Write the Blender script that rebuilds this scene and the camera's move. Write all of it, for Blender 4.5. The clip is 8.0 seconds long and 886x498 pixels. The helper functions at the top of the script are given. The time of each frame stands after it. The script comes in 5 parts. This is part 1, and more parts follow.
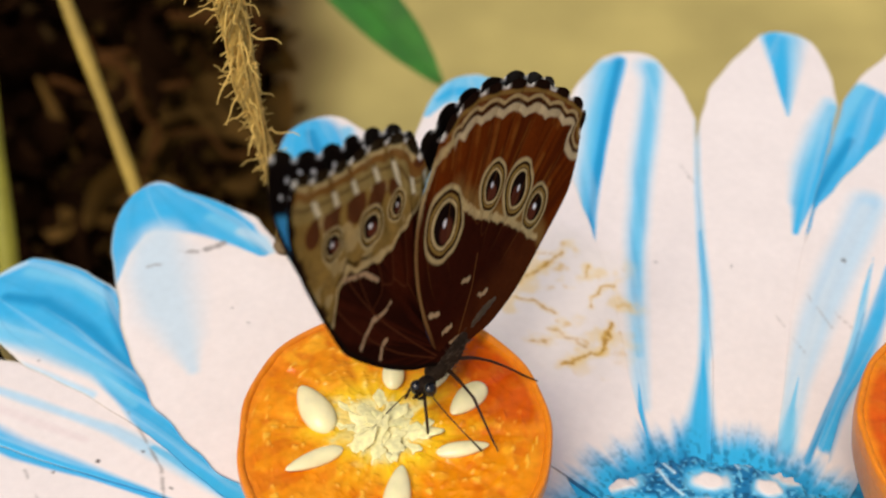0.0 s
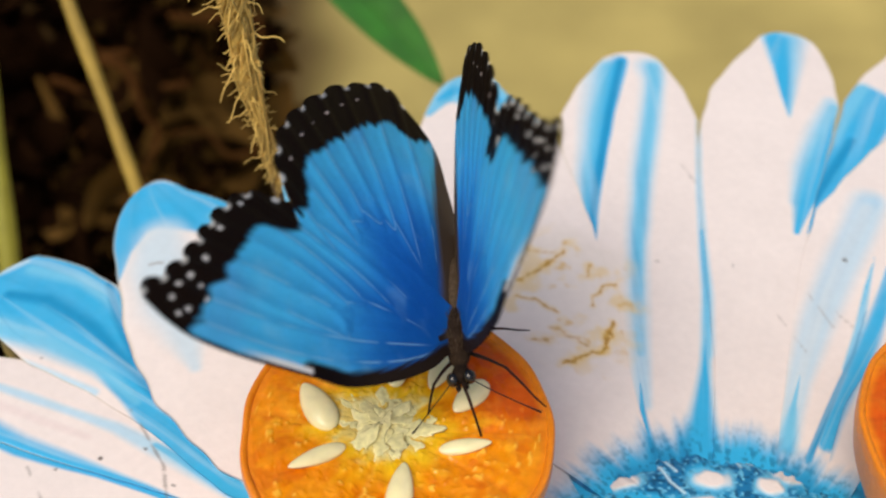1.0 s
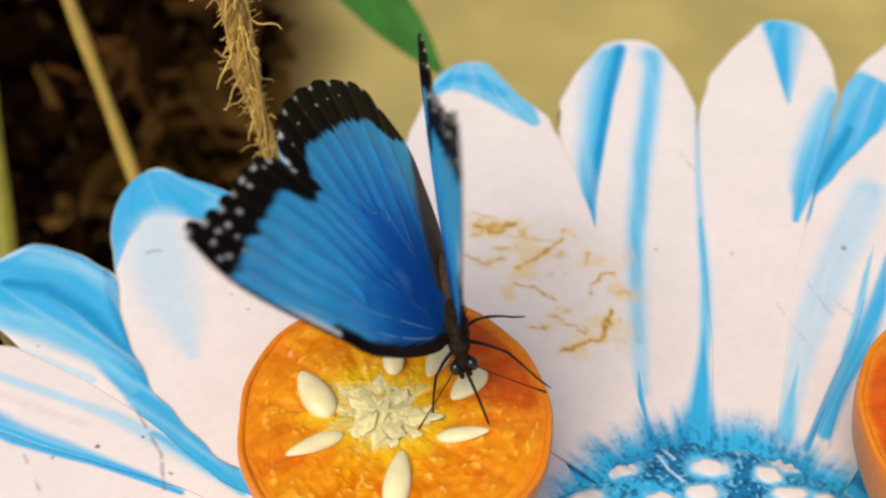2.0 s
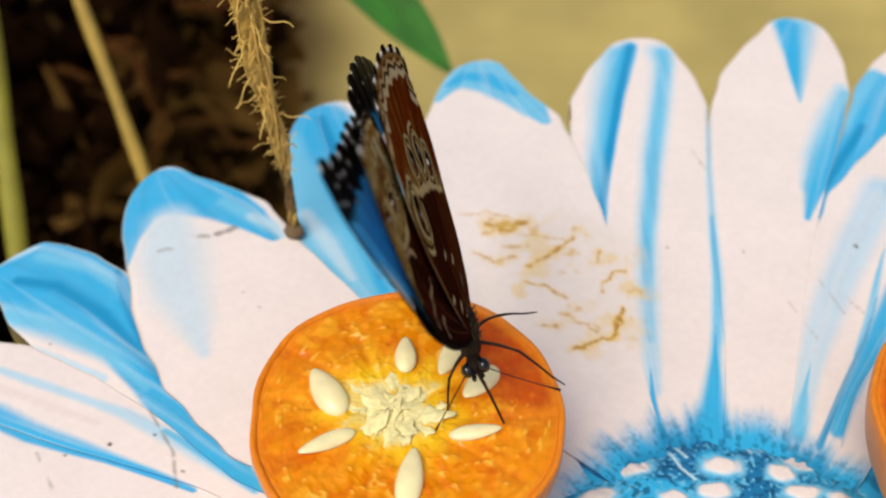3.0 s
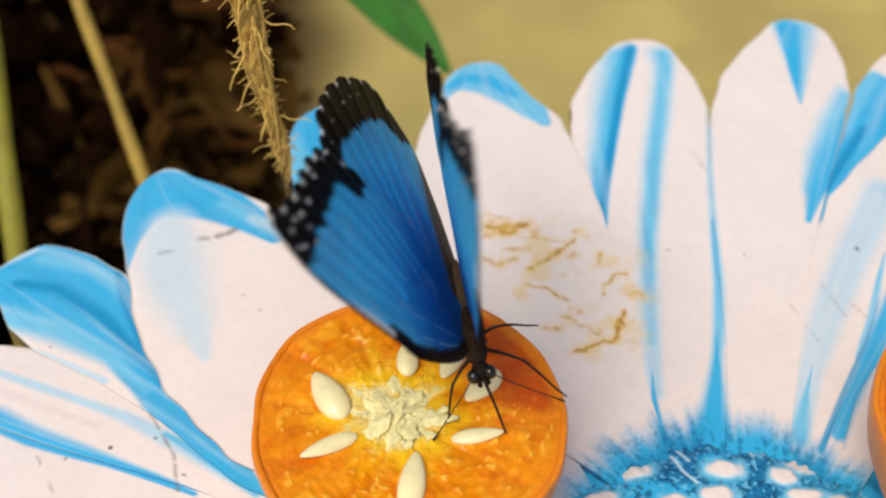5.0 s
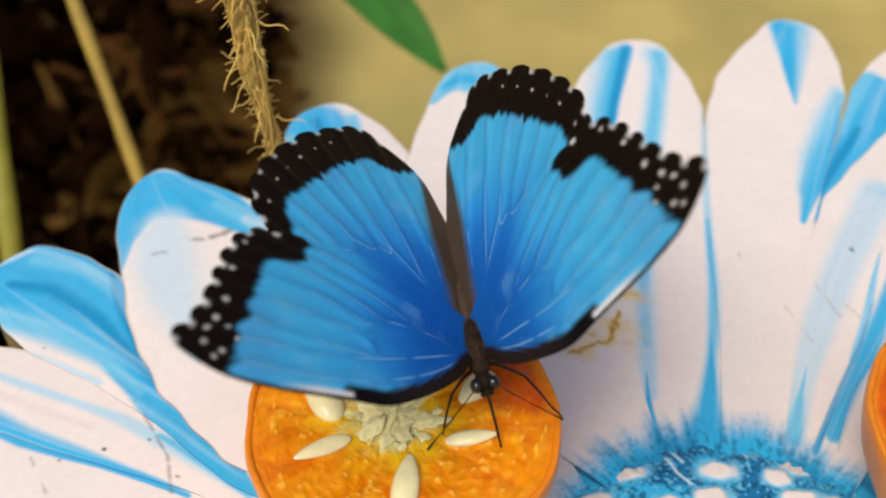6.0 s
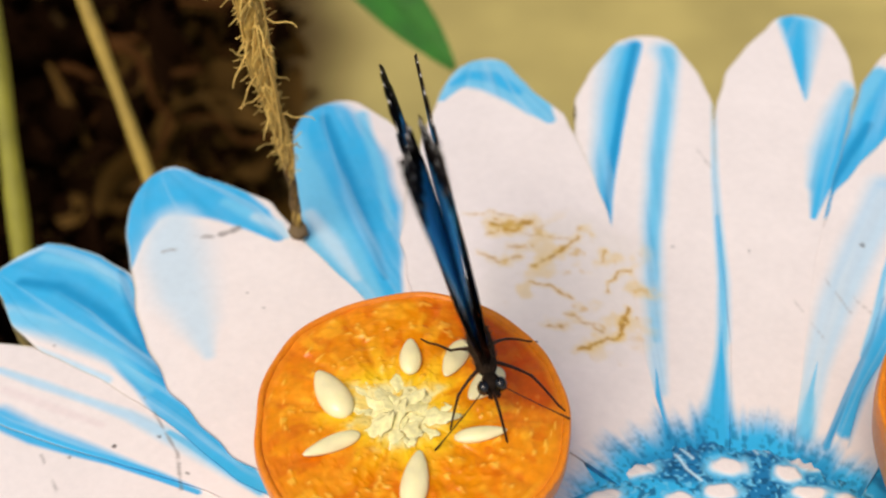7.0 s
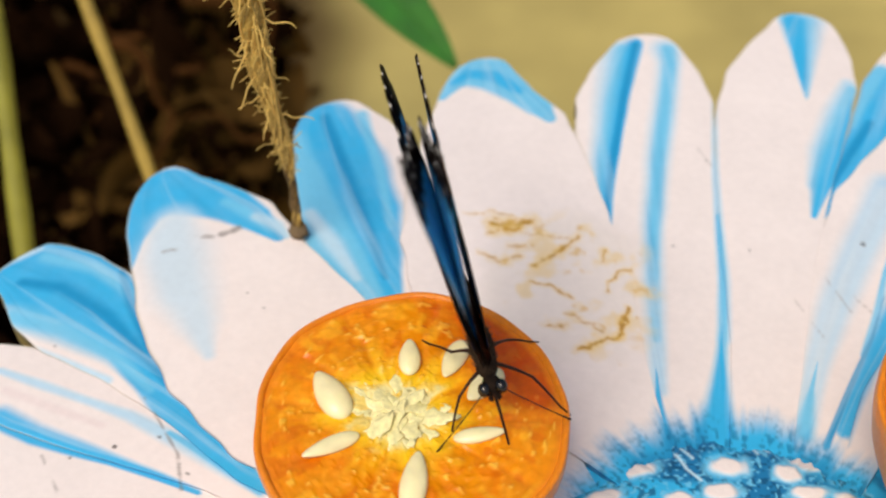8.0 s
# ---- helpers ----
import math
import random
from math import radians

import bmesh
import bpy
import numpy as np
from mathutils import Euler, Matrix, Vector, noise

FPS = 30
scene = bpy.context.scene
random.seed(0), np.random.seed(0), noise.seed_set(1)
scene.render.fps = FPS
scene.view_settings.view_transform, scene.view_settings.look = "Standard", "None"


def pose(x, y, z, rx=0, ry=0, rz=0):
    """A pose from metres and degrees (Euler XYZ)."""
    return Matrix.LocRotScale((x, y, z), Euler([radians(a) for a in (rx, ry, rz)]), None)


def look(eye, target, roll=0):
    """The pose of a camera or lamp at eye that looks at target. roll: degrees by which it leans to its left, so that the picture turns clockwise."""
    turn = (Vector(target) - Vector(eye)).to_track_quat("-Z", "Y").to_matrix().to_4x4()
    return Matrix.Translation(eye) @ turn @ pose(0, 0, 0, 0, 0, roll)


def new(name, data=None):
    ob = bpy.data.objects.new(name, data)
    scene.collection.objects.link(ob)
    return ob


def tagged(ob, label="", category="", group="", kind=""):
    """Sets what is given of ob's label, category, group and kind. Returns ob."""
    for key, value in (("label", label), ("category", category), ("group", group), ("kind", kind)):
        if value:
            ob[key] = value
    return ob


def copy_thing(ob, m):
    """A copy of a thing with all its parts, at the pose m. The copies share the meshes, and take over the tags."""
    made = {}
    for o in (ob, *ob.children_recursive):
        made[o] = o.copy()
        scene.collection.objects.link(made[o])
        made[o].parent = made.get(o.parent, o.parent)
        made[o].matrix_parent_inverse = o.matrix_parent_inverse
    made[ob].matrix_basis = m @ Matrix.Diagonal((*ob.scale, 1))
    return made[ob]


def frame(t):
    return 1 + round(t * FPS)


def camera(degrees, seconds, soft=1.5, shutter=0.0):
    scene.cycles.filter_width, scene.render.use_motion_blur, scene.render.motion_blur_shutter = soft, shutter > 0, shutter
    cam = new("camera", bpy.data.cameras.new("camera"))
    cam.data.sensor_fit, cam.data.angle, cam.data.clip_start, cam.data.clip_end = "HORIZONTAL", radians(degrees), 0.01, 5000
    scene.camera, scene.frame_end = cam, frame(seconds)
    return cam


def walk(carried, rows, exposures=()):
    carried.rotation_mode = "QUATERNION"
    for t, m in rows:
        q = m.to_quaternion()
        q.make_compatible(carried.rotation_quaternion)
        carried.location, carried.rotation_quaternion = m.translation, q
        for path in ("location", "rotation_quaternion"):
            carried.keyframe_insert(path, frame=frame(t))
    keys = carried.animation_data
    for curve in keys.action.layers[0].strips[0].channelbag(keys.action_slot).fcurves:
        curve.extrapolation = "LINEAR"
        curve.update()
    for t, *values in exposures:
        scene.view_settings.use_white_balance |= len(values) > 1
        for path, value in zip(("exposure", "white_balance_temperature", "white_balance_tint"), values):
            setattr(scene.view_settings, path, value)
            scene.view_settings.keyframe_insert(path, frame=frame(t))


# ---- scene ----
# ======== camera ========
cam = camera(40, 8.0, soft=2.2, shutter=0.4)
cam.data.dof.use_dof = True
cam.data.dof.focus_distance = 0.238
cam.data.dof.aperture_fstop = 15.0
walk(cam, [
    (0, pose(0.01423, -0.18437, 0.21684, 45.420, -0.041, -0.315)),
    (0.5, pose(0.01396, -0.18481, 0.21669, 45.360, -0.100, -0.303)),
    (1, pose(0.01344, -0.18521, 0.21663, 45.500, -0.173, -0.264)),
    (1.2, pose(0.01344, -0.18521, 0.21663, 45.500, -0.173, -0.264)),
    (2.3, pose(0.01363, -0.18482, 0.21563, 44.888, -0.234, -0.317)),
    (2.5, pose(0.01363, -0.18482, 0.21563, 44.888, -0.234, -0.317)),
    (3, pose(0.01278, -0.18518, 0.21532, 45.024, 0.058, -0.066)),
    (3.5, pose(0.01200, -0.18500, 0.21500, 45.000, -0.000, 0.000)),
    (4, pose(0.01155, -0.18510, 0.21491, 44.979, 0.022, -0.005)),
    (4.5, pose(0.01161, -0.18447, 0.21544, 45.020, -0.035, -0.150)),
    (4.7, pose(0.01161, -0.18447, 0.21544, 45.020, -0.035, -0.150)),
    (5.8, pose(0.01240, -0.18355, 0.21589, 44.881, -0.155, -0.256)),
    (6, pose(0.01240, -0.18355, 0.21589, 44.881, -0.155, -0.256)),
    (6.5, pose(0.01226, -0.18314, 0.21575, 44.944, -0.024, -0.120)),
    (7, pose(0.01273, -0.18373, 0.21547, 44.810, 0.301, -0.014)),
    (7.5, pose(0.01292, -0.18331, 0.21553, 44.709, 0.211, -0.029)),
    (8, pose(0.01375, -0.18310, 0.21606, 44.631, 0.509, 0.059)),
], exposures=[(0.0, -0.30), (8.0, -0.30)])

# ======== light: bright, even daylight under a diffusing roof ========
world = bpy.data.worlds.new("sky")
scene.world = world
world.use_nodes = True
wn = world.node_tree
wn.nodes.clear()
sky = wn.nodes.new("ShaderNodeTexSky")
sky.sky_type = "NISHITA"
sky.sun_disc = False
sky.sun_elevation = radians(58)
sky.sun_rotation = radians(200)
sky.air_density, sky.dust_density, sky.ozone_density = 1.0, 4.0, 0.6
back = wn.nodes.new("ShaderNodeBackground")
back.inputs["Strength"].default_value = 0.13
wout = wn.nodes.new("ShaderNodeOutputWorld")
wn.links.new(sky.outputs[0], back.inputs[0])
wn.links.new(back.outputs[0], wout.inputs[0])

sun = new("sun", bpy.data.lights.new("sun", "SUN"))
sun.data.energy = 2.6
sun.data.angle = radians(35)
sun.data.color = (1.0, 0.885, 0.735)
sun.matrix_world = look((-0.35, -0.42, 1.0), (0, 0, 0))


# ======== materials ========
def mat(name, rough=0.5, colour=(0.5, 0.5, 0.5), spec=0.5, metal=0.0, attr=False, grain=0.0, grain_scale=400.0,
        bump=0.0, bump_scale=900.0, sheen=0.0, sub=0.0, coat=0.0, vary=0.0, shimmer=0.0):
    """A surface: base colour (or the painted colour attribute), two scales of mottling and a fine relief."""
    m = bpy.data.materials.new(name)
    m.use_nodes = True
    t = m.node_tree
    b = t.nodes["Principled BSDF"]
    b.inputs["Roughness"].default_value = rough
    b.inputs["Metallic"].default_value = metal
    b.inputs["Specular IOR Level"].default_value = spec
    b.inputs["Sheen Weight"].default_value = sheen
    b.inputs["Coat Weight"].default_value = coat
    b.inputs["Coat Roughness"].default_value = 0.25
    if sub:
        b.inputs["Subsurface Weight"].default_value = sub
        b.inputs["Subsurface Radius"].default_value = (0.004, 0.002, 0.0008)
        b.inputs["Subsurface Scale"].default_value = 1.0
    co = t.nodes.new("ShaderNodeTexCoord")
    if attr:
        src = t.nodes.new("ShaderNodeAttribute")
        src.attribute_name = "paint"
        out = src.outputs["Color"]
        if shimmer:
            k = t.nodes.new("ShaderNodeMath")
            k.operation = "MULTIPLY"
            k.inputs[1].default_value = shimmer
            t.links.new(src.outputs["Alpha"], k.inputs[0])
            t.links.new(k.outputs[0], b.inputs["Metallic"])
    else:
        src = t.nodes.new("ShaderNodeRGB")
        src.outputs[0].default_value = (*colour, 1)
        out = src.outputs[0]
    if grain:
        for scale, amount in ((grain_scale, grain), (grain_scale / 7.0, grain * 0.8)):
            n = t.nodes.new("ShaderNodeTexNoise")
            n.inputs["Scale"].default_value = scale
            n.inputs["Detail"].default_value = 5
            t.links.new(co.outputs["Object"], n.inputs["Vector"])
            r = t.nodes.new("ShaderNodeMapRange")
            r.inputs[1].default_value, r.inputs[2].default_value = 0.25, 0.75
            r.inputs[3].default_value, r.inputs[4].default_value = 1 - amount, 1 + amount
            t.links.new(n.outputs["Fac"], r.inputs[0])
            x = t.nodes.new("ShaderNodeMix")
            x.data_type, x.blend_type = "RGBA", "MULTIPLY"
            x.inputs["Factor"].default_value = 1
            t.links.new(out, x.inputs["A"])
            t.links.new(r.outputs[0], x.inputs["B"])
            out = x.outputs["Result"]
    if vary:
        info = t.nodes.new("ShaderNodeNewGeometry")
        r = t.nodes.new("ShaderNodeMapRange")
        r.inputs[3].default_value, r.inputs[4].default_value = 1 - vary, 1 + vary
        t.links.new(info.outputs["Random Per Island"], r.inputs[0])
        x = t.nodes.new("ShaderNodeMix")
        x.data_type, x.blend_type = "RGBA", "MULTIPLY"
        x.inputs["Factor"].default_value = 1
        t.links.new(out, x.inputs["A"])
        t.links.new(r.outputs[0], x.inputs["B"])
        out = x.outputs["Result"]
    t.links.new(out, b.inputs["Base Color"])
    if bump:
        n = t.nodes.new("ShaderNodeTexNoise")
        n.inputs["Scale"].default_value = bump_scale
        n.inputs["Detail"].default_value = 4
        t.links.new(co.outputs["Object"], n.inputs["Vector"])
        bp = t.nodes.new("ShaderNodeBump")
        bp.inputs["Strength"].default_value = bump
        bp.inputs["Distance"].default_value = 0.0006
        t.links.new(n.outputs["Fac"], bp.inputs["Height"])
        t.links.new(bp.outputs[0], b.inputs["Normal"])
    return m


GLAZE = mat("painted_plate", 0.42, attr=True, grain=0.03, grain_scale=500, bump=0.12, bump_scale=700, spec=0.35)
BISQUE = mat("plate_underside", 0.8, (0.55, 0.5, 0.45), grain=0.15)
SCALE_TOP = mat("wing_upper", 0.45, attr=True, grain=0.05, grain_scale=1500, bump=0.2, bump_scale=2500, spec=0.02, shimmer=0.22)
SCALE_UNDER = mat("wing_under", 0.7, attr=True, grain=0.14, grain_scale=1800, bump=0.25, bump_scale=2500, spec=0.0)
FUR = mat("body_fur", 0.85, (0.020, 0.013, 0.009), grain=0.4, grain_scale=1500, bump=0.8, bump_scale=3000, spec=0.06)
ABDOMEN = mat("abdomen_fur", 0.75, (0.085, 0.06, 0.038), grain=0.35, grain_scale=1500, bump=0.7, bump_scale=3000, spec=0.08)
THORAX = mat("thorax_fur", 0.85, (0.030, 0.019, 0.012), grain=0.4, grain_scale=1300, bump=0.9, bump_scale=2600, spec=0.06)
EYE_BLACK = mat("eye", 0.12, (0.006, 0.005, 0.005), spec=0.6, grain=0.2, grain_scale=3000)
CHITIN = mat("leg_chitin", 0.5, (0.026, 0.010, 0.006), spec=0.2, grain=0.3, grain_scale=2000)
RIND = mat("orange_rind", 0.38, (0.80, 0.235, 0.006), grain=0.08, grain_scale=600, bump=0.5, bump_scale=1100, spec=0.5, sub=0.1)
FLESH = mat("orange_flesh", 0.22, attr=True, grain=0.10, grain_scale=600, bump=0.15, bump_scale=420, spec=0.3, sub=0.1)
PITH = mat("orange_pith", 0.22, (0.92, 0.83, 0.40), grain=0.2, grain_scale=800, sub=0.1)
SEED = mat("seed", 0.2, (0.90, 0.81, 0.46), grain=0.08, grain_scale=300, bump=0.12, bump_scale=500, sub=0.1)
JUTE = mat("jute", 0.85, attr=True, grain=0.35, grain_scale=900, bump=0.7, bump_scale=1800, spec=0.2)
FIBRE = mat("jute_fibre", 0.8, (0.60, 0.42, 0.12), vary=0.4, spec=0.2)
LEAF = mat("green_leaf", 0.5, (0.020, 0.140, 0.006), grain=0.35, grain_scale=60)
STEM = mat("dry_stem", 0.6, (0.38, 0.265, 0.05), grain=0.25, grain_scale=90)
GREEN_STEM = mat("green_stem", 0.6, (0.24, 0.23, 0.025), grain=0.25, grain_scale=90)
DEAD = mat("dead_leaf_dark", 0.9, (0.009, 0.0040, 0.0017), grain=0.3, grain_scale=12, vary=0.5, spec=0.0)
DEAD_TAN = mat("dry_root", 0.9, (0.048, 0.020, 0.0060), grain=0.5, grain_scale=30, vary=0.6, spec=0.0)
DEAD_OLIVE = mat("olive_leaf_lit", 0.9, (0.085, 0.046, 0.012), grain=0.3, grain_scale=12, vary=0.45, spec=0.0)
SOIL = mat("dark_soil", 0.95, (0.040, 0.023, 0.008), grain=0.5, grain_scale=20, spec=0.0)
GROUND = mat("sandy_floor", 0.9, attr=True, grain=0.2, grain_scale=6, bump=0.3, bump_scale=60, spec=0.2)


# ======== helpers ========
def mesh_from(name, verts, faces, material, smooth=True, paint=None, slots=None):
    me = bpy.data.meshes.new(name)
    me.from_pydata([tuple(map(float, v)) for v in verts], [], [tuple(map(int, f)) for f in faces])
    for m in (material if isinstance(material, (list, tuple)) else [material]):
        me.materials.append(m)
    if slots is not None:
        me.polygons.foreach_set("material_index", np.asarray(slots, dtype=np.int32))
    me.polygons.foreach_set("use_smooth", np.full(len(me.polygons), smooth, dtype=bool))
    if paint is not None:
        a = me.color_attributes.new("paint", "FLOAT_COLOR", "POINT")
        a.data.foreach_set("color", (paint if paint.shape[1] == 4 else np.c_[paint, np.ones(len(paint))]).astype(np.float32).ravel())
    me.update()
    return me


def part(name, me, parent=None, label=""):
    ob = new(name, me)
    ob.parent = parent
    if label:
        tagged(ob, label)
    return ob


def joined(name, bits, material, smooth=True):
    """One mesh out of several (verts, faces) bits."""
    vs, fs, k = [], [], 0
    for v, f in bits:
        vs.append(np.asarray(v, float))
        fs += [tuple(i + k for i in q) for q in f]
        k += len(v)
    return mesh_from(name, np.concatenate(vs), fs, material, smooth)


def grid_faces(nu, nv, wrap=False):
    fs = []
    for i in range(nu - 1):
        for j in range(nv - (0 if wrap else 1)):
            k = (j + 1) % nv
            fs.append((i * nv + j, i * nv + k, (i + 1) * nv + k, (i + 1) * nv + j))
    return fs


def tube(pts, radii, sides=8):
    """A closed tube along a line of points."""
    pts = np.asarray(pts, float)
    radii = np.broadcast_to(radii, len(pts))
    d = np.gradient(pts, axis=0)
    d /= np.linalg.norm(d, axis=1)[:, None] + 1e-12
    ref = np.array([0.31, 0.87, 0.38])
    a = np.cross(d, ref)
    a /= np.linalg.norm(a, axis=1)[:, None] + 1e-12
    b = np.cross(d, a)
    th = np.linspace(0, 2 * np.pi, sides, endpoint=False)
    v = pts[:, None] + radii[:, None, None] * (a[:, None] * np.cos(th)[None, :, None] + b[:, None] * np.sin(th)[None, :, None])
    f = grid_faces(len(pts), sides, True)
    n = len(pts) * sides
    v = np.concatenate([v.reshape(-1, 3), pts[:1], pts[-1:]])
    f += [(n, (j + 1) % sides, j) for j in range(sides)]
    f += [(n + 1, n - sides + j, n - sides + (j + 1) % sides) for j in range(sides)]
    return v, f


def ball(centre, axes, nu=14, nv=20, rot=None, shape=None):
    """An ellipsoid; shape(z) scales its girth along the local z from -1 to 1."""
    u = np.linspace(0, np.pi, nu)
    w = np.linspace(0, 2 * np.pi, nv, endpoint=False)
    U, Wd = np.meshgrid(u, w, indexing="ij")
    z = np.cos(U)
    g = np.sin(U) * (shape(z) if shape else 1)
    v = np.stack([g * np.cos(Wd), g * np.sin(Wd), z], -1).reshape(-1, 3) * np.array(axes)
    if rot is not None:
        v = v @ np.array(rot.to_3x3()).T
    return v + np.array(centre), grid_faces(nu, nv, True)


def bezier(pts, n):
    """A smooth line through control points (Catmull-Rom)."""
    p = np.asarray(pts, float)
    p = np.concatenate([[2 * p[0] - p[1]], p, [2 * p[-1] - p[-2]]])
    out = []
    t = np.linspace(0, len(p) - 3, n)
    for s in t:
        i = min(int(s), len(p) - 4)
        x = s - i
        a, b, c, d = p[i:i + 4]
        out.append(0.5 * (2 * b + (c - a) * x + (2 * a - 5 * b + 4 * c - d) * x * x + (3 * b - a - 3 * c + d) * x ** 3))
    return np.array(out)


def step(a, b, x):
    t = np.clip((x - a) / (b - a), 0, 1)
    return t * t * (3 - 2 * t)


LATTICE = np.random.RandomState(7).rand(256, 256)


def mottle(x, y, scale, octaves=3):
    """Smooth value noise in the plane, 0 to 1."""
    out, amp, tot = 0, 1.0, 0
    for o in range(octaves):
        u, w = x * scale * 2 ** o + 17.3 * o, y * scale * 2 ** o + 9.1 * o
        i, j = np.floor(u).astype(int), np.floor(w).astype(int)
        fu, fw = u - i, w - j
        fu, fw = fu * fu * (3 - 2 * fu), fw * fw * (3 - 2 * fw)
        g = lambda p, q: LATTICE[p % 256, q % 256]
        out = out + amp * ((g(i, j) * (1 - fu) + g(i + 1, j) * fu) * (1 - fw) + (g(i, j + 1) * (1 - fu) + g(i + 1, j + 1) * fu) * fw)
        tot += amp
        amp *= 0.5
    return out / tot


def poly_dist(x, y, pts):
    best = np.full(len(x), 9.0)
    for (ax, ay), (bx, by) in zip(pts[:-1], pts[1:]):
        t = np.clip(((x - ax) * (bx - ax) + (y - ay) * (by - ay)) / ((bx - ax) ** 2 + (by - ay) ** 2 + 1e-12), 0, 1)
        best = np.minimum(best, np.hypot(x - ax - t * (bx - ax), y - ay - t * (by - ay)))
    return best


def blend(col, new_col, alpha):
    return col * (1 - alpha[:, None]) + np.asarray(new_col) * alpha[:, None]


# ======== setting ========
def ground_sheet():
    """One floor sheet to the horizon: sandy, turning dark brown round the planted bank."""
    q = np.linspace(-1, 1, 181)
    X, Y = np.meshgrid(0.45 * np.sinh(5.2 * q), 1.0 + 0.45 * np.sinh(5.2 * q), indexing="ij")
    x, y = X.ravel(), Y.ravel()
    near_bank = 1 - step(-0.23, -0.085, x + 0.07 * (mottle(x, y, 5, 3) - 0.5))
    near_bank *= step(0.0, 0.4, y) * (1 - step(1.7, 2.4, y + 0.6 * (mottle(x, y, 2, 2) - 0.5))) * step(-2.2, -1.5, x + 0.6 * (mottle(x, y, 2, 2) - 0.5))
    col = np.tile(np.array((0.47, 0.383, 0.13)), (len(x), 1))
    col *= (1 + 0.25 * (mottle(x, y, 1.7, 3) - 0.5))[:, None]
    col = blend(col, (0.075, 0.046, 0.014), near_bank)
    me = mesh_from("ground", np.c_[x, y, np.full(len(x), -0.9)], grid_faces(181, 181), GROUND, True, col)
    tagged(new("ground", me), "pale sandy olive floor, turning dark brown near the plants", "ground", kind="structure")


ground_sheet()

# ======== flower dish ========
WHITE = (0.84, 0.765, 0.735)
PALE = (0.48, 0.69, 0.83)
LIGHT = (0.16, 0.55, 0.81)
MID = (0.034, 0.435, 0.78)
DEEP = (0.012, 0.29, 0.58)
WARM = (0.80, 0.70, 0.68)
HAZE = (0.60, 0.72, 0.80)

# tip, base and height of each petal (mm), and its half-widths on both sides from tip to base
STATIONS = np.array([0, .02, .06, .12, .2, .32, .46, .62, .8, 1.0])
PETALS = {
    "a": ((-104.7, -38.6), (9.3, -59.9), 0.0,
          [16.0, 21.8, 21.1, 19.4, 16.6, 14.6, 12.4, 9.5, 6.0],
          [9.3, 13.3, 14.0, 14.8, 15.2, 14.0, 12.2, 9.3, 6.0]),
    "b": ((-100.9, -8.9), (1.4, -57.3), 1.2,
          [10.8, 12.8, 14.7, 15.6, 14.5, 12.0, 6.5, 4.9, 6.0],
          [4.0, 5.2, 5.8, 6.4, 5.5, 3.7, 1.7, 2.1, 6.0]),
    "c": ((-97.9, 22.7), (20.5, -58.6), 2.0,
          [13.9, 16.5, 18.3, 17.9, 7.0, 1.4, 6.5, 7.0, 6.0],
          [3.0, 5.4, 10.0, 11.5, 9.6, 9.8, 12.8, 10.2, 6.0]),
    "d": ((-62.6, 60.1), (28.6, -53.5), 3.0,
          [3.9, 5.8, 10.4, 14.9, 13.4, 13.5, 13.9, 10.8, 6.0],
          [8.9, 15.3, 20.9, 25.5, 33.0, 36.7, 35.3, 26.1, 6.0]),
    "e": ((-20.0, 89.3), (38.5, -42.8), 0.8,
          [6.5, 9.1, 12.6, 14.1, 12.6, 10.5, 8.5, 7.3, 6.0],
          [9.8, 14.3, 17.1, 20.8, 25.3, 26.7, 22.2, 14.7, 6.0]),
    "f": ((23.9, 108.6), (55.3, -40.0), 2.6,
          [5.4, 7.2, 10.0, 15.7, 16.5, 15.5, 14.0, 9.1, 6.0],
          [8.6, 13.7, 18.4, 24.5, 32.3, 38.1, 39.1, 29.1, 6.0]),
    "g": ((73.7, 120.3), (65.1, -41.4), 1.6,
          [6.7, 9.6, 13.4, 15.8, 14.4, 12.8, 11.8, 10.5, 6.0],
          [9.3, 13.3, 18.6, 23.0, 23.3, 20.1, 14.6, 10.3, 6.0]),
    "h": ((121.7, 129.6), (76.9, -41.4), 3.0,
          [8.1, 11.6, 14.9, 16.7, 14.4, 11.0, 8.2, 7.3, 6.0],
          [7.6, 10.5, 15.5, 20.1, 21.3, 18.3, 14.1, 8.6, 6.0]),
    "i": ((160.5, 122.4), (83.1, -42.8), 0.8,
          [8.2, 11.7, 13.5, 16.2, 16.4, 12.0, 7.6, 3.4, 6.0],
          [6.3, 8.5, 12.6, 14.9, 14.0, 14.0, 11.8, 7.5, 6.0]),
    "j": ((178.0, 102.6), (85.1, -44.2), 2.2,
          [6.4, 9.5, 10.6, 12.0, 12.5, 10.1, 4.5, 1.3, 6.0],
          [7.4, 10.8, 13.9, 18.4, 23.0, 26.2, 22.4, 13.7, 6.0]),
    "k": ((185.5, 53.4), (88.3, -45.5), 1.0,
          [4.9, 7.8, 9.2, 9.4, 9.8, 8.8, 5.9, 2.6, 6.0],
          [5.8, 7.7, 9.9, 12.9, 13.0, 13.1, 13.2, 9.6, 6.0]),
}
STROKES = {}


def stroke(petal, colour, soft_a, soft_b, points):
    """A brush stroke of glaze on one petal: points (x, y, half-width) in mm, softness of its two edges."""
    STROKES.setdefault(petal, []).append((np.array(colour), soft_a, soft_b, np.array(points) / 1000.0))


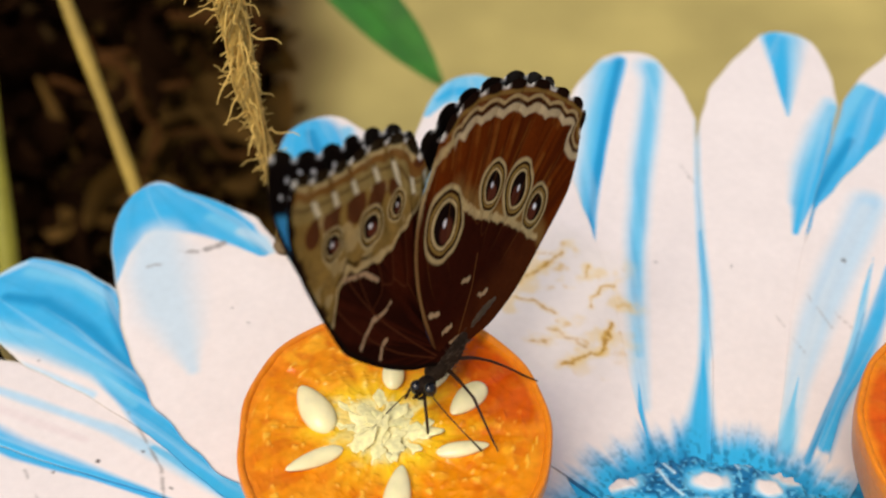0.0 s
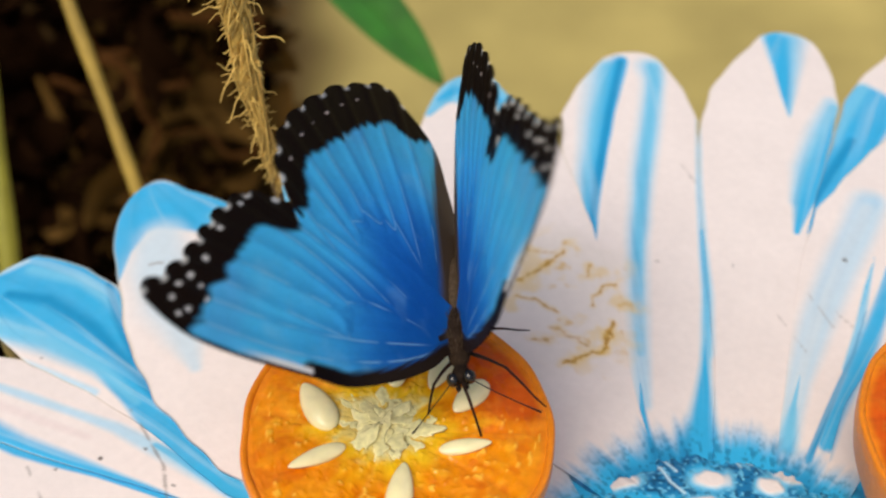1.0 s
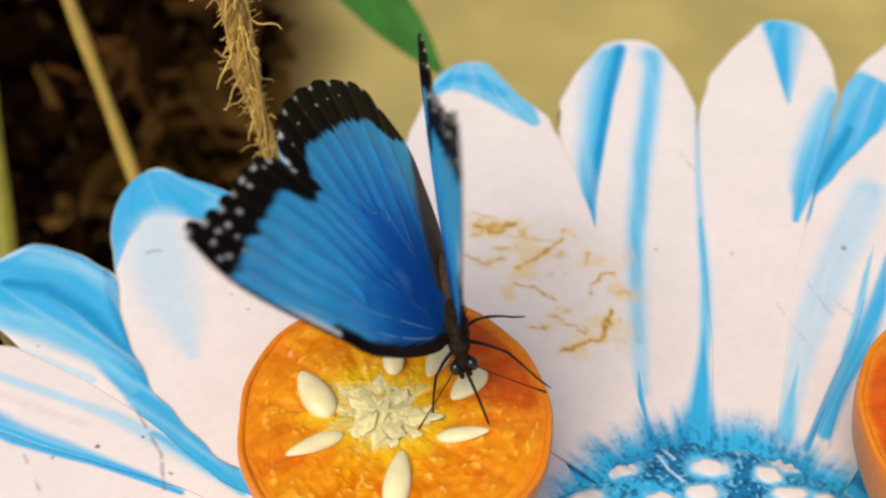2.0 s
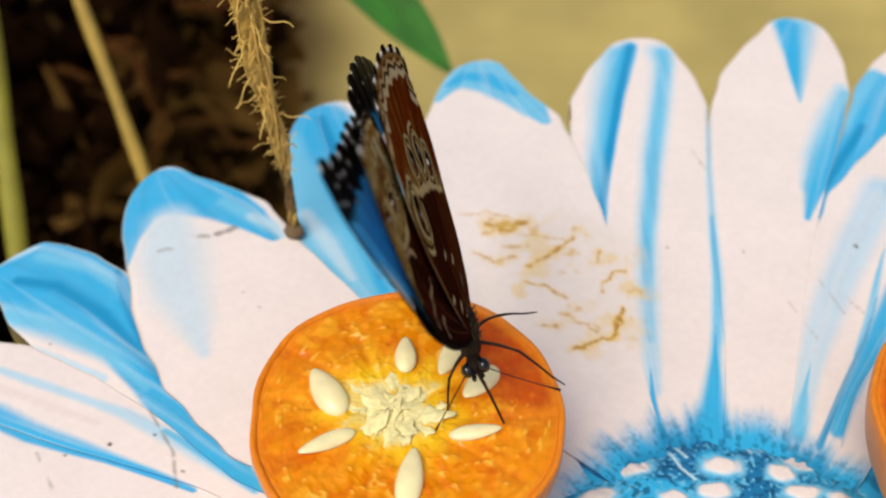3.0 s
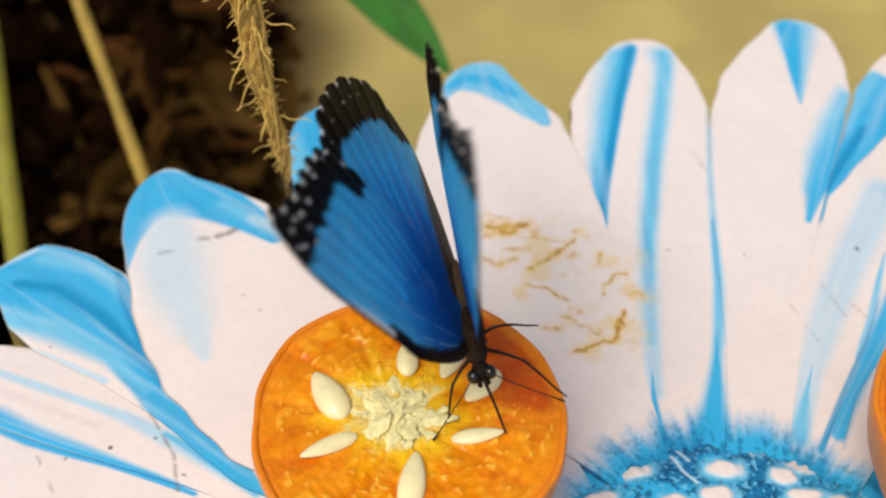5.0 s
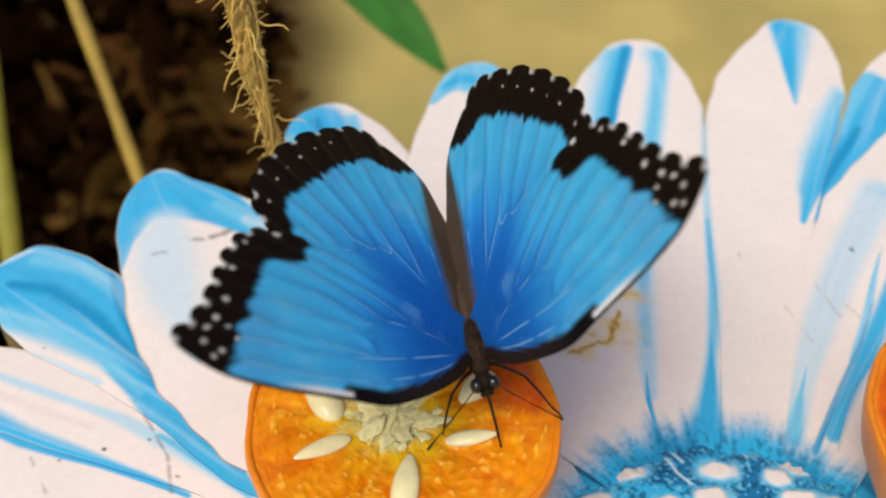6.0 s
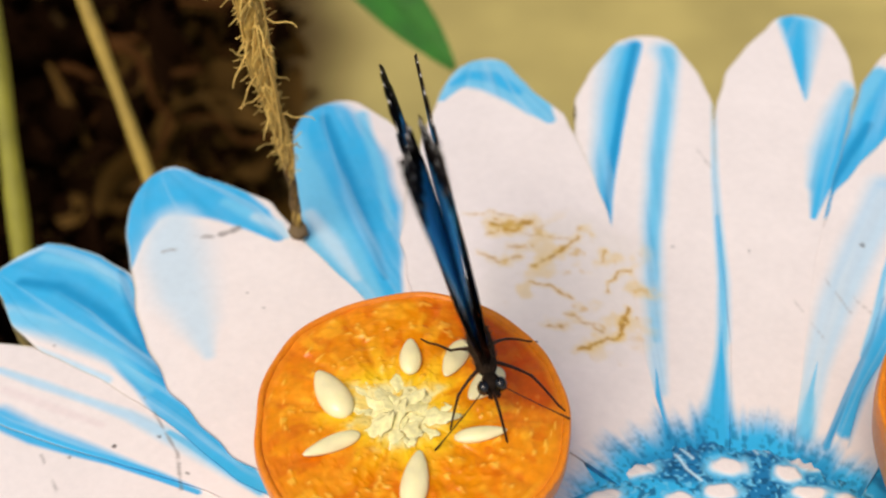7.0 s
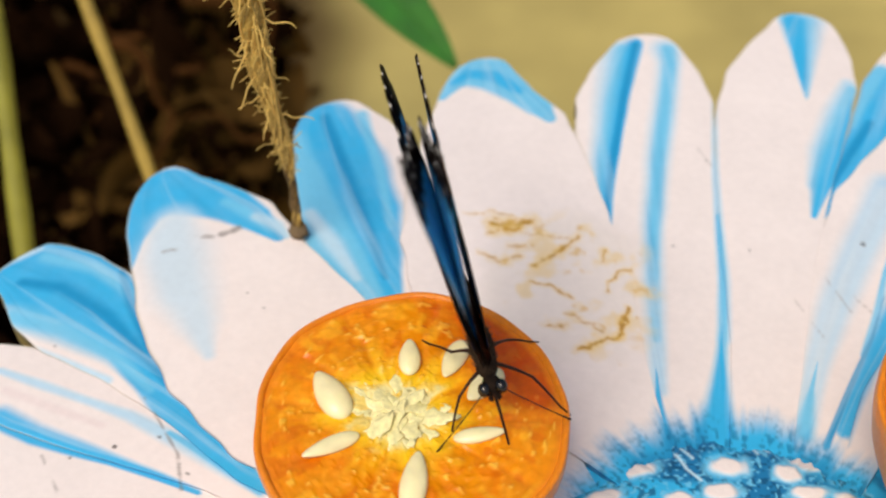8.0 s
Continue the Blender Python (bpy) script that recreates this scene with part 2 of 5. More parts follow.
stroke("a", MID, 0.9, 0.35, [(-85.7, -21.2, 3.3), (-77.2, -25.8, 2.9), (-69.1, -28.8, 2.4), (-58.6, -32.7, 1.6), (-48.3, -36.9, 1.2), (-39.4, -40.8, 0.8)])
stroke("b", MID, 0.9, 0.35, [(-85.7, -21.2, 3.3), (-77.2, -25.8, 2.9), (-69.1, -28.8, 2.4), (-58.6, -32.7, 1.6), (-48.3, -36.9, 1.2), (-39.4, -40.8, 0.8)])
stroke("a", PALE, 0.9, 0.9, [(-89.0, -8.4, 1.2), (-77.7, -12.9, 1.5), (-68.0, -16.8, 1.3), (-57.1, -21.3, 1.8), (-47.5, -27.0, 2.3), (-41.5, -30.4, 2.5), (-34.2, -35.5, 2.1), (-26.4, -40.9, 1.5)])
stroke("b", PALE, 0.9, 0.9, [(-89.0, -8.4, 1.2), (-77.7, -12.9, 1.5), (-68.0, -16.8, 1.3), (-57.1, -21.3, 1.8), (-47.5, -27.0, 2.3), (-41.5, -30.4, 2.5), (-34.2, -35.5, 2.1), (-26.4, -40.9, 1.5)])
stroke("b", LIGHT, 0.9, 0.9, [(-47.7, -25.9, 0.8), (-40.9, -30.4, 1.4), (-32.8, -36.6, 1.1), (-26.4, -41.4, 0.9)])
stroke("b", WARM, 0.95, 0.95, [(-86.3, -14.1, 1.5), (-75.1, -18.9, 1.5), (-62.8, -23.9, 1.1)])
stroke("c", MID, 0.2, 0.2, [(-102.8, 28.5, 15.4), (-89.6, 26.5, 16.7), (-73.2, 15.0, 11.3), (-59.8, 0.6, 8.3), (-46.2, -19.1, 5.7), (-31.8, -35.5, 3.1), (-23.8, -43.2, 1.7)])
stroke("c", LIGHT, 0.95, 0.95, [(-90.5, 7.8, 4.4), (-77.5, 3.3, 3.9), (-64.1, -4.4, 2.9), (-53.9, -14.3, 1.3)])
stroke("c", LIGHT, 0.95, 0.95, [(-87.0, 27.4, 2.3), (-73.6, 23.4, 2.5), (-63.0, 14.9, 1.9)])
stroke("c", DEEP, 0.98, 0.98, [(-90.5, 18.8, 1.9), (-80.5, 16.9, 2.4), (-67.7, 7.7, 2.4), (-56.1, -5.3, 1.6), (-46.5, -17.5, 0.8)])
stroke("c", DEEP, 0.98, 0.98, [(-67.1, 22.4, 1.1), (-62.7, 11.2, 1.6), (-56.6, -1.1, 1.5), (-49.8, -12.7, 0.9)])
stroke("c", PALE, 0.95, 0.8, [(-87.2, -0.4, 1.3), (-75.4, -6.0, 1.5), (-64.0, -11.4, 1.4)])
stroke("c", PALE, 0.95, 0.8, [(-98.9, 24.6, 2.0), (-94.1, 27.5, 1.9), (-89.1, 30.4, 1.2)])
stroke("d", MID, 0.25, 0.25, [(-65.6, 22.4, 1.0), (-66.2, 33.2, 3.1), (-65.4, 44.1, 6.7), (-60.2, 50.9, 10.0), (-52.4, 50.0, 9.1), (-44.2, 46.1, 7.0), (-37.0, 40.9, 4.9), (-29.9, 34.3, 2.3)])
stroke("d", LIGHT, 0.9, 0.9, [(-44.5, 46.5, 1.9), (-37.4, 41.8, 2.6), (-31.9, 37.0, 2.2)])
stroke("d", PALE, 0.9, 0.9, [(-35.9, 41.1, 1.9), (-30.5, 38.0, 2.2), (-27.6, 33.9, 1.0)])
stroke("d", HAZE, 0.98, 0.98, [(-56.4, 38.2, 7.1), (-54.6, 28.2, 10.3), (-51.0, 16.7, 9.3), (-46.3, 5.8, 6.2), (-42.0, -4.6, 1.9)])
stroke("d", HAZE, 0.98, 0.98, [(-58.4, 34.1, 4.4), (-56.0, 26.2, 6.0), (-51.7, 14.8, 4.5)])
stroke("e", MID, 0.3, 0.3, [(-23.6, 79.5, 11.9), (-16.2, 61.7, 13.7), (-9.3, 44.1, 10.6), (-4.3, 27.8, 6.4), (-1.1, 12.6, 3.4)])
stroke("e", LIGHT, 0.3, 0.3, [(-27.4, 59.5, 6.8), (-21.8, 40.0, 8.2), (-14.0, 25.5, 7.6), (-7.2, 14.5, 4.8)])
stroke("e", LIGHT, 0.95, 0.95, [(-28.6, 73.5, 3.1), (-22.8, 52.8, 4.6), (-14.5, 33.8, 4.3), (-8.2, 21.0, 1.8)])
stroke("e", PALE, 0.95, 0.95, [(-22.6, 43.1, 2.3), (-15.8, 31.8, 3.1), (-9.3, 20.1, 1.5)])
stroke("e", DEEP, 0.98, 0.98, [(-21.4, 82.0, 2.0), (-14.3, 59.4, 2.2), (-6.8, 35.8, 1.8), (-2.4, 20.1, 1.0)])
stroke("e", LIGHT, 0.95, 0.95, [(-11.2, 83.1, 2.3), (-5.2, 59.3, 1.8), (-1.6, 37.8, 1.2)])
stroke("f", LIGHT, 0.4, 0.25, [(10.9, 90.5, 2.3), (13.7, 97.5, 4.9), (19.1, 102.5, 8.2), (26.4, 100.8, 8.9), (33.0, 94.1, 7.3), (37.9, 85.9, 4.9), (41.1, 80.1, 2.1)])
stroke("f", MID, 0.8, 0.6, [(14.1, 96.2, 1.2), (19.4, 100.6, 2.6), (26.4, 99.2, 3.1), (32.7, 92.8, 2.4)])
stroke("g", PALE, 0.9, 0.98, [(62.8, 110.0, 6.1), (57.2, 84.9, 4.4), (53.2, 61.0, 3.0), (51.3, 43.6, 1.3)])
stroke("g", LIGHT, 0.9, 0.98, [(65.3, 112.8, 3.7), (59.0, 87.4, 2.9), (54.6, 63.3, 2.1), (52.0, 43.6, 1.2)])
stroke("g", MID, 0.25, 0.98, [(68.4, 115.5, 2.9), (62.1, 90.0, 2.6), (57.1, 65.6, 2.1), (54.2, 47.8, 1.6), (53.4, 35.3, 0.6), (53.4, 32.3, 0.1)])
stroke("g", DEEP, 0.5, 0.98, [(68.9, 115.3, 1.4), (62.6, 89.9, 1.3), (57.1, 63.3, 1.2), (53.5, 43.5, 0.9), (53.5, 34.3, 0.3)])
stroke("g", PALE, 0.9, 0.9, [(77.5, 112.6, 5.2), (77.7, 105.7, 4.3), (73.6, 84.8, 4.2), (68.6, 60.9, 4.0), (64.7, 37.2, 3.5), (62.3, 17.7, 3.3), (61.0, -0.2, 2.8), (59.7, -15.0, 2.4)])
stroke("g", LIGHT, 0.95, 0.9, [(78.1, 112.6, 3.0), (77.9, 105.7, 2.8), (73.8, 84.8, 2.7), (68.8, 60.9, 2.5), (64.9, 37.2, 2.1), (62.3, 17.7, 1.8), (61.0, -0.2, 1.2)])
stroke("g", MID, 0.6, 0.4, [(59.9, -8.5, 0.1), (59.5, -15.0, 0.5), (59.0, -21.2, 1.6), (58.7, -27.3, 2.7), (58.6, -33.1, 3.7)])
stroke("h", PALE, 0.9, 0.9, [(87.9, 87.1, 0.8), (83.7, 58.5, 1.1), (81.3, 37.1, 1.4), (79.4, 17.6, 1.8), (76.5, -0.3, 2.0)])
stroke("g", PALE, 0.9, 0.9, [(87.9, 87.1, 0.8), (83.7, 58.5, 1.1), (81.3, 37.1, 1.4), (79.4, 17.6, 1.8), (76.5, -0.3, 2.0)])
stroke("h", LIGHT, 0.85, 0.85, [(81.6, 41.2, 0.6), (79.7, 21.3, 1.1), (77.0, 3.2, 1.3), (74.5, -8.6, 2.0), (72.5, -18.2, 3.2), (70.6, -27.3, 5.1)])
stroke("g", LIGHT, 0.85, 0.85, [(81.6, 41.2, 0.6), (79.7, 21.3, 1.1), (77.0, 3.2, 1.3), (74.5, -8.6, 2.0), (72.5, -18.2, 3.2), (70.6, -27.3, 5.1)])
stroke("h", MID, 0.7, 0.7, [(75.5, -3.6, 0.6), (73.7, -13.5, 1.7), (72.0, -21.3, 2.9), (70.4, -28.8, 4.3)])
stroke("g", MID, 0.7, 0.7, [(77.1, 4.9, 0.1), (75.5, -3.6, 0.5), (73.7, -13.5, 1.7), (72.0, -21.3, 2.9), (70.4, -28.8, 4.3)])
stroke("h", LIGHT, 0.95, 0.3, [(120.1, 125.1, 7.4), (117.6, 109.4, 4.4), (115.5, 97.2, 2.3), (114.0, 88.1, 0.5)])
stroke("h", MID, 0.9, 0.3, [(118.4, 125.1, 4.0), (116.7, 110.8, 2.8), (115.2, 98.5, 1.5), (114.2, 90.7, 0.3)])
stroke("h", PALE, 0.9, 0.98, [(127.0, 94.5, 2.5), (120.7, 80.6, 4.6), (113.6, 65.1, 4.4), (108.3, 51.6, 2.3)])
stroke("h", LIGHT, 0.6, 0.98, [(127.7, 91.9, 2.2), (121.7, 78.1, 4.0), (114.8, 63.9, 4.2), (109.4, 51.6, 2.6), (105.8, 40.0, 1.0)])
stroke("h", MID, 0.4, 0.98, [(127.6, 86.7, 1.5), (122.4, 74.4, 3.3), (116.1, 61.6, 3.9), (110.2, 50.5, 2.3), (105.8, 40.0, 0.8)])
stroke("i", MID, 0.2, 0.2, [(136.7, 94.4, 9.7), (127.6, 76.8, 9.6), (117.6, 60.5, 7.8), (108.4, 45.2, 4.4), (104.7, 37.7, 1.4)])
stroke("i", DEEP, 0.5, 0.95, [(129.4, 78.0, 1.7), (119.9, 63.9, 1.6), (111.7, 50.5, 1.3), (106.1, 40.0, 0.6)])
stroke("i", LIGHT, 0.9, 0.9, [(138.7, 102.3, 2.8), (130.6, 89.3, 2.3), (124.5, 76.8, 1.2)])
stroke("j", PALE, 0.85, 0.95, [(127.6, 51.5, 5.5), (119.6, 36.8, 5.6), (112.6, 24.9, 5.4), (106.4, 13.7, 4.9), (100.5, 1.3, 4.3), (96.1, -8.7, 3.4), (93.0, -16.8, 3.0), (90.3, -23.7, 3.3)])
stroke("j", HAZE, 0.95, 0.95, [(126.2, 49.3, 2.9), (118.1, 34.8, 3.0), (110.9, 22.1, 2.9), (104.5, 10.1, 2.6), (98.5, -2.9, 2.1), (93.8, -15.2, 1.8)])
stroke("j", LIGHT, 0.95, 0.95, [(96.7, -7.1, 0.1), (93.6, -15.2, 0.8), (91.1, -22.2, 2.1), (89.5, -27.4, 2.8)])
stroke("j", LIGHT, 0.95, 0.5, [(123.5, 30.7, 0.1), (119.3, 21.1, 0.8), (113.6, 6.4, 1.3), (107.7, -5.5, 1.1)])
stroke("j", MID, 0.7, 0.5, [(126.6, 28.7, 0.4), (120.7, 13.6, 2.3), (113.8, 0.4, 2.7), (108.2, -9.6, 2.9), (103.2, -18.1, 2.6), (98.4, -26.7, 2.3)])
stroke("j", DEEP, 0.6, 0.5, [(117.2, 13.6, 0.1), (110.6, -0.5, 0.5), (105.6, -8.8, 0.6), (101.0, -16.8, 0.7), (97.2, -23.7, 0.8), (93.4, -30.7, 1.0)])
stroke("k", MID, 0.9, 0.6, [(118.1, 10.0, 2.0), (111.9, -2.2, 2.2), (106.1, -12.1, 2.2), (101.5, -19.9, 2.1), (97.0, -28.9, 2.1)])
stroke("k", DEEP, 0.9, 0.5, [(111.2, -0.5, 0.6), (106.0, -9.1, 0.7), (101.4, -17.1, 0.8), (97.5, -24.2, 0.9)])


def brushed(col, x, y, strokes):
    for colour, soft_a, soft_b, pts in strokes:
        best = np.full(len(x), 1e9)
        side = np.zeros(len(x))
        wob = 1 + 0.18 * (mottle(x, y, 90, 2) - 0.5)
        for (ax, ay, aw), (bx, by, bw) in zip(pts[:-1], pts[1:]):
            dx, dy = bx - ax, by - ay
            t = np.clip(((x - ax) * dx + (y - ay) * dy) / (dx * dx + dy * dy), 0, 1)
            ex, ey = x - ax - t * dx, y - ay - t * dy
            d = np.hypot(ex, ey) / ((aw + t * (bw - aw)) * wob + 1e-6)
            near = d < best
            best = np.where(near, d, best)
            side = np.where(near, dx * ey - dy * ex, side)
        soft = np.where(side > 0, soft_a, soft_b)
        al = 1 - step(1 - soft * 0.9, 1 + soft * 0.35, best)
        col = blend(col, colour, al * (0.97 + 0.06 * (mottle(x, y, 200, 2) - 0.5)))
    return col


DISH = (0.071, -0.063)
dish = tagged(new("flower_dish"), "flower-shaped feeding dish with white and sky-blue painted petals", "dish")


def petal(key, tip, base, height, left, right, nu=230, nv=110):
    tip, base = np.array(tip) / 1000, np.array(base) / 1000
    ax = base - tip
    ln = np.linalg.norm(ax)
    ax /= ln
    pe = np.array([-ax[1], ax[0]])
    u = np.linspace(0, 1, nu) ** 1.35
    s = np.sqrt(STATIONS)
    wl = np.interp(np.sqrt(u), s, [0, *left]) / 1000
    wr = np.interp(np.sqrt(u), s, [0, *right]) / 1000
    ker = np.hanning(9)
    ker /= ker.sum()
    ends = (wl[-1], wr[-1])
    wl, wr = (np.convolve(np.pad(w, 4, mode="reflect", reflect_type="odd"), ker, "valid") for w in (wl, wr))
    wl[0] = wr[0] = 0.0002
    wl, wr = np.maximum(wl, 0.0002), np.maximum(wr, 0.0002)
    edge = 1 + 0.008 * np.sin(u * 70 + hash(len(key)) % 5) * step(0.0, 0.2, u)
    v = np.linspace(-1, 1, nv)
    off = np.where(v[None] < 0, v[None] * (wr * edge)[:, None], v[None] * (wl * edge)[:, None])
    X = tip[0] + ax[0] * ln * u[:, None] + pe[0] * off
    Y = tip[1] + ax[1] * ln * u[:, None] + pe[1] * off
    x, y = X.ravel(), Y.ravel()
    U = np.repeat(u, nv)
    V = np.tile(v, nu)
    # a shallow cup with a soft keel and a rounded rim
    z = 0.00042 * height * np.ones(len(x))
    z += (0.00025 * (1 - V ** 2) * step(0, 0.1, U) - 0.00025) * (1 - step(0.3, 0.65, U))
    z -= 0.00018 * (1 - step(0.25, 0.45, U)) * (np.maximum(step(0.93, 1.0, np.abs(V)), 1 - step(0, 0.012, U)))
    z += 0.00012 * (mottle(x, y, 60, 2) - 0.5)
    col = np.tile(np.array(WHITE), (len(x), 1))
    col *= (1 + 0.05 * (mottle(x, y, 45, 3) - 0.5))[:, None]
    col = brushed(col, x, y, STROKES.get(key, []))
    wet = np.clip((col[:, 2] - col[:, 0]) * 1.8, 0, 1)
    streaky = mottle(V * 7 + len(key) + ord(key[0]), U * 2.2 + V, 1.0, 3)
    col = blend(col, PALE, 0.38 * wet * step(0.52, 0.78, streaky))
    col = blend(col, DEEP, 0.22 * wet * step(0.55, 0.8, mottle(V * 9 + ord(key[0]) * 3, U * 2.0, 1.0, 2)))
    col = eye_fade(col, x, y)
    col = blemish(col, x, y, U, V)
    n = len(x)
    top = np.c_[x, y, z]
    low = np.c_[x, y, np.minimum(z - 0.0005, height / 2500 - 0.0055)]
    faces = grid_faces(nu, nv)
    rim = [i * nv for i in range(nu)][::-1] + list(range(1, nv)) + [i * nv + nv - 1 for i in range(1, nu)]
    rim_low = {r: n + k for k, r in enumerate(rim)}
    verts = np.concatenate([top, low[rim]])
    slots = [0] * len(faces)
    for a, b in zip(rim[:-1], rim[1:]):
        faces.append((a, b, rim_low[b], rim_low[a]))
        slots.append(0)
    col = np.concatenate([col, np.tile((0.70, 0.62, 0.5), (len(rim), 1))])
    # one flat underside
    for i in range(nu - 1):
        faces.append((rim_low[i * nv], rim_low[i * nv + nv - 1], rim_low[(i + 1) * nv + nv - 1], rim_low[(i + 1) * nv]) if i else
                     (rim_low[0], rim_low[nv - 1], rim_low[nv + nv - 1], rim_low[nv]))
        slots.append(1)
    me = mesh_from("petal", verts, faces, [GLAZE, BISQUE], True, col, slots)
    return part("petal", me, dish)


def eye_fade(col, x, y):
    """Blue glaze that bleeds from the stippled eye of the flower into the petals."""
    r, th = np.hypot(x - DISH[0], y - DISH[1]), np.arctan2(y - DISH[1], x - DISH[0])
    edge = 0.0408 + 0.007 * (mottle(np.cos(th) * 9, np.sin(th) * 9, 2.2, 3) - 0.5) + 0.0012 * (mottle(th * 60, r * 30, 1.0, 2) - 0.5)
    col = blend(col, MID, 1 - step(0.0, 1.0, (r - edge + 0.006) / 0.010))
    dots_ = mottle(x, y, 1300, 1)
    col = blend(col, (0.010, 0.19, 0.42), 0.75 * step(0.45, 0.6, mottle(x, y, 110, 2)) * (1 - step(-0.010, 0.002, r - edge)))
    return blend(col, (0.01, 0.14, 0.30), 0.7 * step(0.55, 0.7, dots_) * (1 - step(-0.009, 0.004, r - edge)))


def blemish(col, x, y, U, V):
    """Dried fruit stains, grey scuffs, hairline cracks and specks on the glaze."""
    # juice stain beside the fruit
    cx, cy = 0.041, 0.017
    d = np.hypot((x - cx) / 0.023, (y - cy) / 0.027)
    zone = 1 - step(0.75, 1.08, d + 0.3 * (mottle(x, y, 150, 2) - 0.5))
    n1 = mottle(x + 0.3, y, 190, 3)
    col = blend(col, (0.72, 0.66, 0.57), 0.30 * zone)
    col = blend(col, (0.80, 0.60, 0.26), 0.60 * zone * step(0.50, 0.72, n1))
    col = blend(col, (0.66, 0.40, 0.06), 0.55 * zone * step(0.64, 0.76, mottle(x, y + 0.2, 330, 3)) * step(0.45, 0.6, n1))
    wx, wy = x + 0.0022 * (mottle(x, y, 420, 2) - 0.5), y + 0.0022 * (mottle(x + 2, y, 420, 2) - 0.5)
    for pts, w, k in JUICE:
        dj = poly_dist(wx, wy, pts) / w
        rough = mottle(x, y, 1100, 2)
        col = blend(col, (0.80, 0.58, 0.20), 0.55 * k * (1 - step(0.8, 2.6, dj + 1.2 * (rough - 0.5))))
        col = blend(col, (0.58, 0.31, 0.025), k * (1 - step(0.3, 1.1, dj + 1.5 * (rough - 0.45))))
        col = blend(col, (0.27, 0.12, 0.02), 0.6 * k * (1 - step(0.1, 0.55, dj + 1.6 * (rough - 0.35))))
    # worn rim
    rim = np.maximum(step(0.965, 0.995, np.abs(V)), 1 - step(0.0, 0.006, U)) * (1 - step(0.25, 0.5, U))
    col = blend(col, (0.62, 0.56, 0.44), rim * 0.75)
    # specks
    for sx, sy, sr, k in SPECKS:
        al = 1 - step(0.6, 1.2, np.hypot(x - sx, y - sy) / sr)
        col = blend(col, (0.06, 0.045, 0.04), al * k)
    # scuffs
    for pts, w, k in SCRATCHES:
        best = np.full(len(x), 1e9)
        for (ax, ay), (bx, by) in zip(pts[:-1], pts[1:]):
            t = np.clip(((x - ax) * (bx - ax) + (y - ay) * (by - ay)) / ((bx - ax) ** 2 + (by - ay) ** 2), 0, 1)
            best = np.minimum(best, np.hypot(x - ax - t * (bx - ax), y - ay - t * (by - ay)))
        al = (1 - step(0.4, 1.5, best / w + 1.2 * (mottle(x, y, 900, 2) - 0.5))) * step(0.3, 0.55, mottle(x, y, 320, 2))
        col = blend(col, (0.22, 0.19, 0.17), al * k)
    return col


JUICE = [([(0.0241, 0.0392), (0.0272, 0.0373), (0.0337, 0.0388)], 0.00150, 0.95), ([(0.0257, 0.0359), (0.0293, 0.0363)], 0.00140, 0.95), ([(0.0343, 0.0227), (0.0388, 0.0270), (0.0453, 0.0334)], 0.00072, 0.8), ([(0.0511, 0.0282), (0.0512, 0.0239)], 0.00058, 0.6), ([(0.0515, 0.0176), (0.0546, 0.0210), (0.0574, 0.0220)], 0.00058, 0.8), ([(0.0507, 0.0148), (0.0523, 0.0176)], 0.00044, 0.7), ([(0.0425, -0.0033), (0.0481, -0.0013), (0.0525, 0.0004)], 0.00087, 0.85), ([(0.0522, 0.0004), (0.0555, 0.0089)], 0.00072, 0.85), ([(0.0360, 0.0043), (0.0393, 0.0036)], 0.00087, 0.6), ([(0.0331, 0.0176), (0.0381, 0.0163), (0.0419, 0.0126)], 0.00051, 0.7), ([(0.0213, 0.0282), (0.0254, 0.0243), (0.0299, 0.0266)], 0.00072, 0.5), ([(0.0229, 0.0353), (0.0342, 0.0342), (0.0427, 0.0332)], 0.00058, 0.35), ([(0.0284, 0.0302), (0.0326, 0.0292)], 0.00087, 0.4), ([(0.0172, 0.0415), (0.0245, 0.0425), (0.0331, 0.0394)], 0.00044, 0.4), ([(0.0409, 0.0075), (0.0460, 0.0048), (0.0484, 0.0022)], 0.00058, 0.4)]
SPECKS = [(0.1159, 0.0302, 0.00072, 0.9), (-0.0590, -0.0295, 0.00058, 0.9), (0.0873, 0.0278, 0.00044, 0.6), (-0.0352, 0.0144, 0.00044, 0.6), (-0.0309, 0.0097, 0.00036, 0.6), (-0.0497, -0.0270, 0.00044, 0.8), (0.0689, 0.0302, 0.00044, 0.5), (-0.0682, -0.0319, 0.00044, 0.7), (-0.0422, -0.0365, 0.00044, 0.6), (0.0883, -0.0343, 0.00044, 0.0), (-0.0782, -0.0013, 0.00044, 0.5), (0.0820, 0.0624, 0.00044, 0.5)]
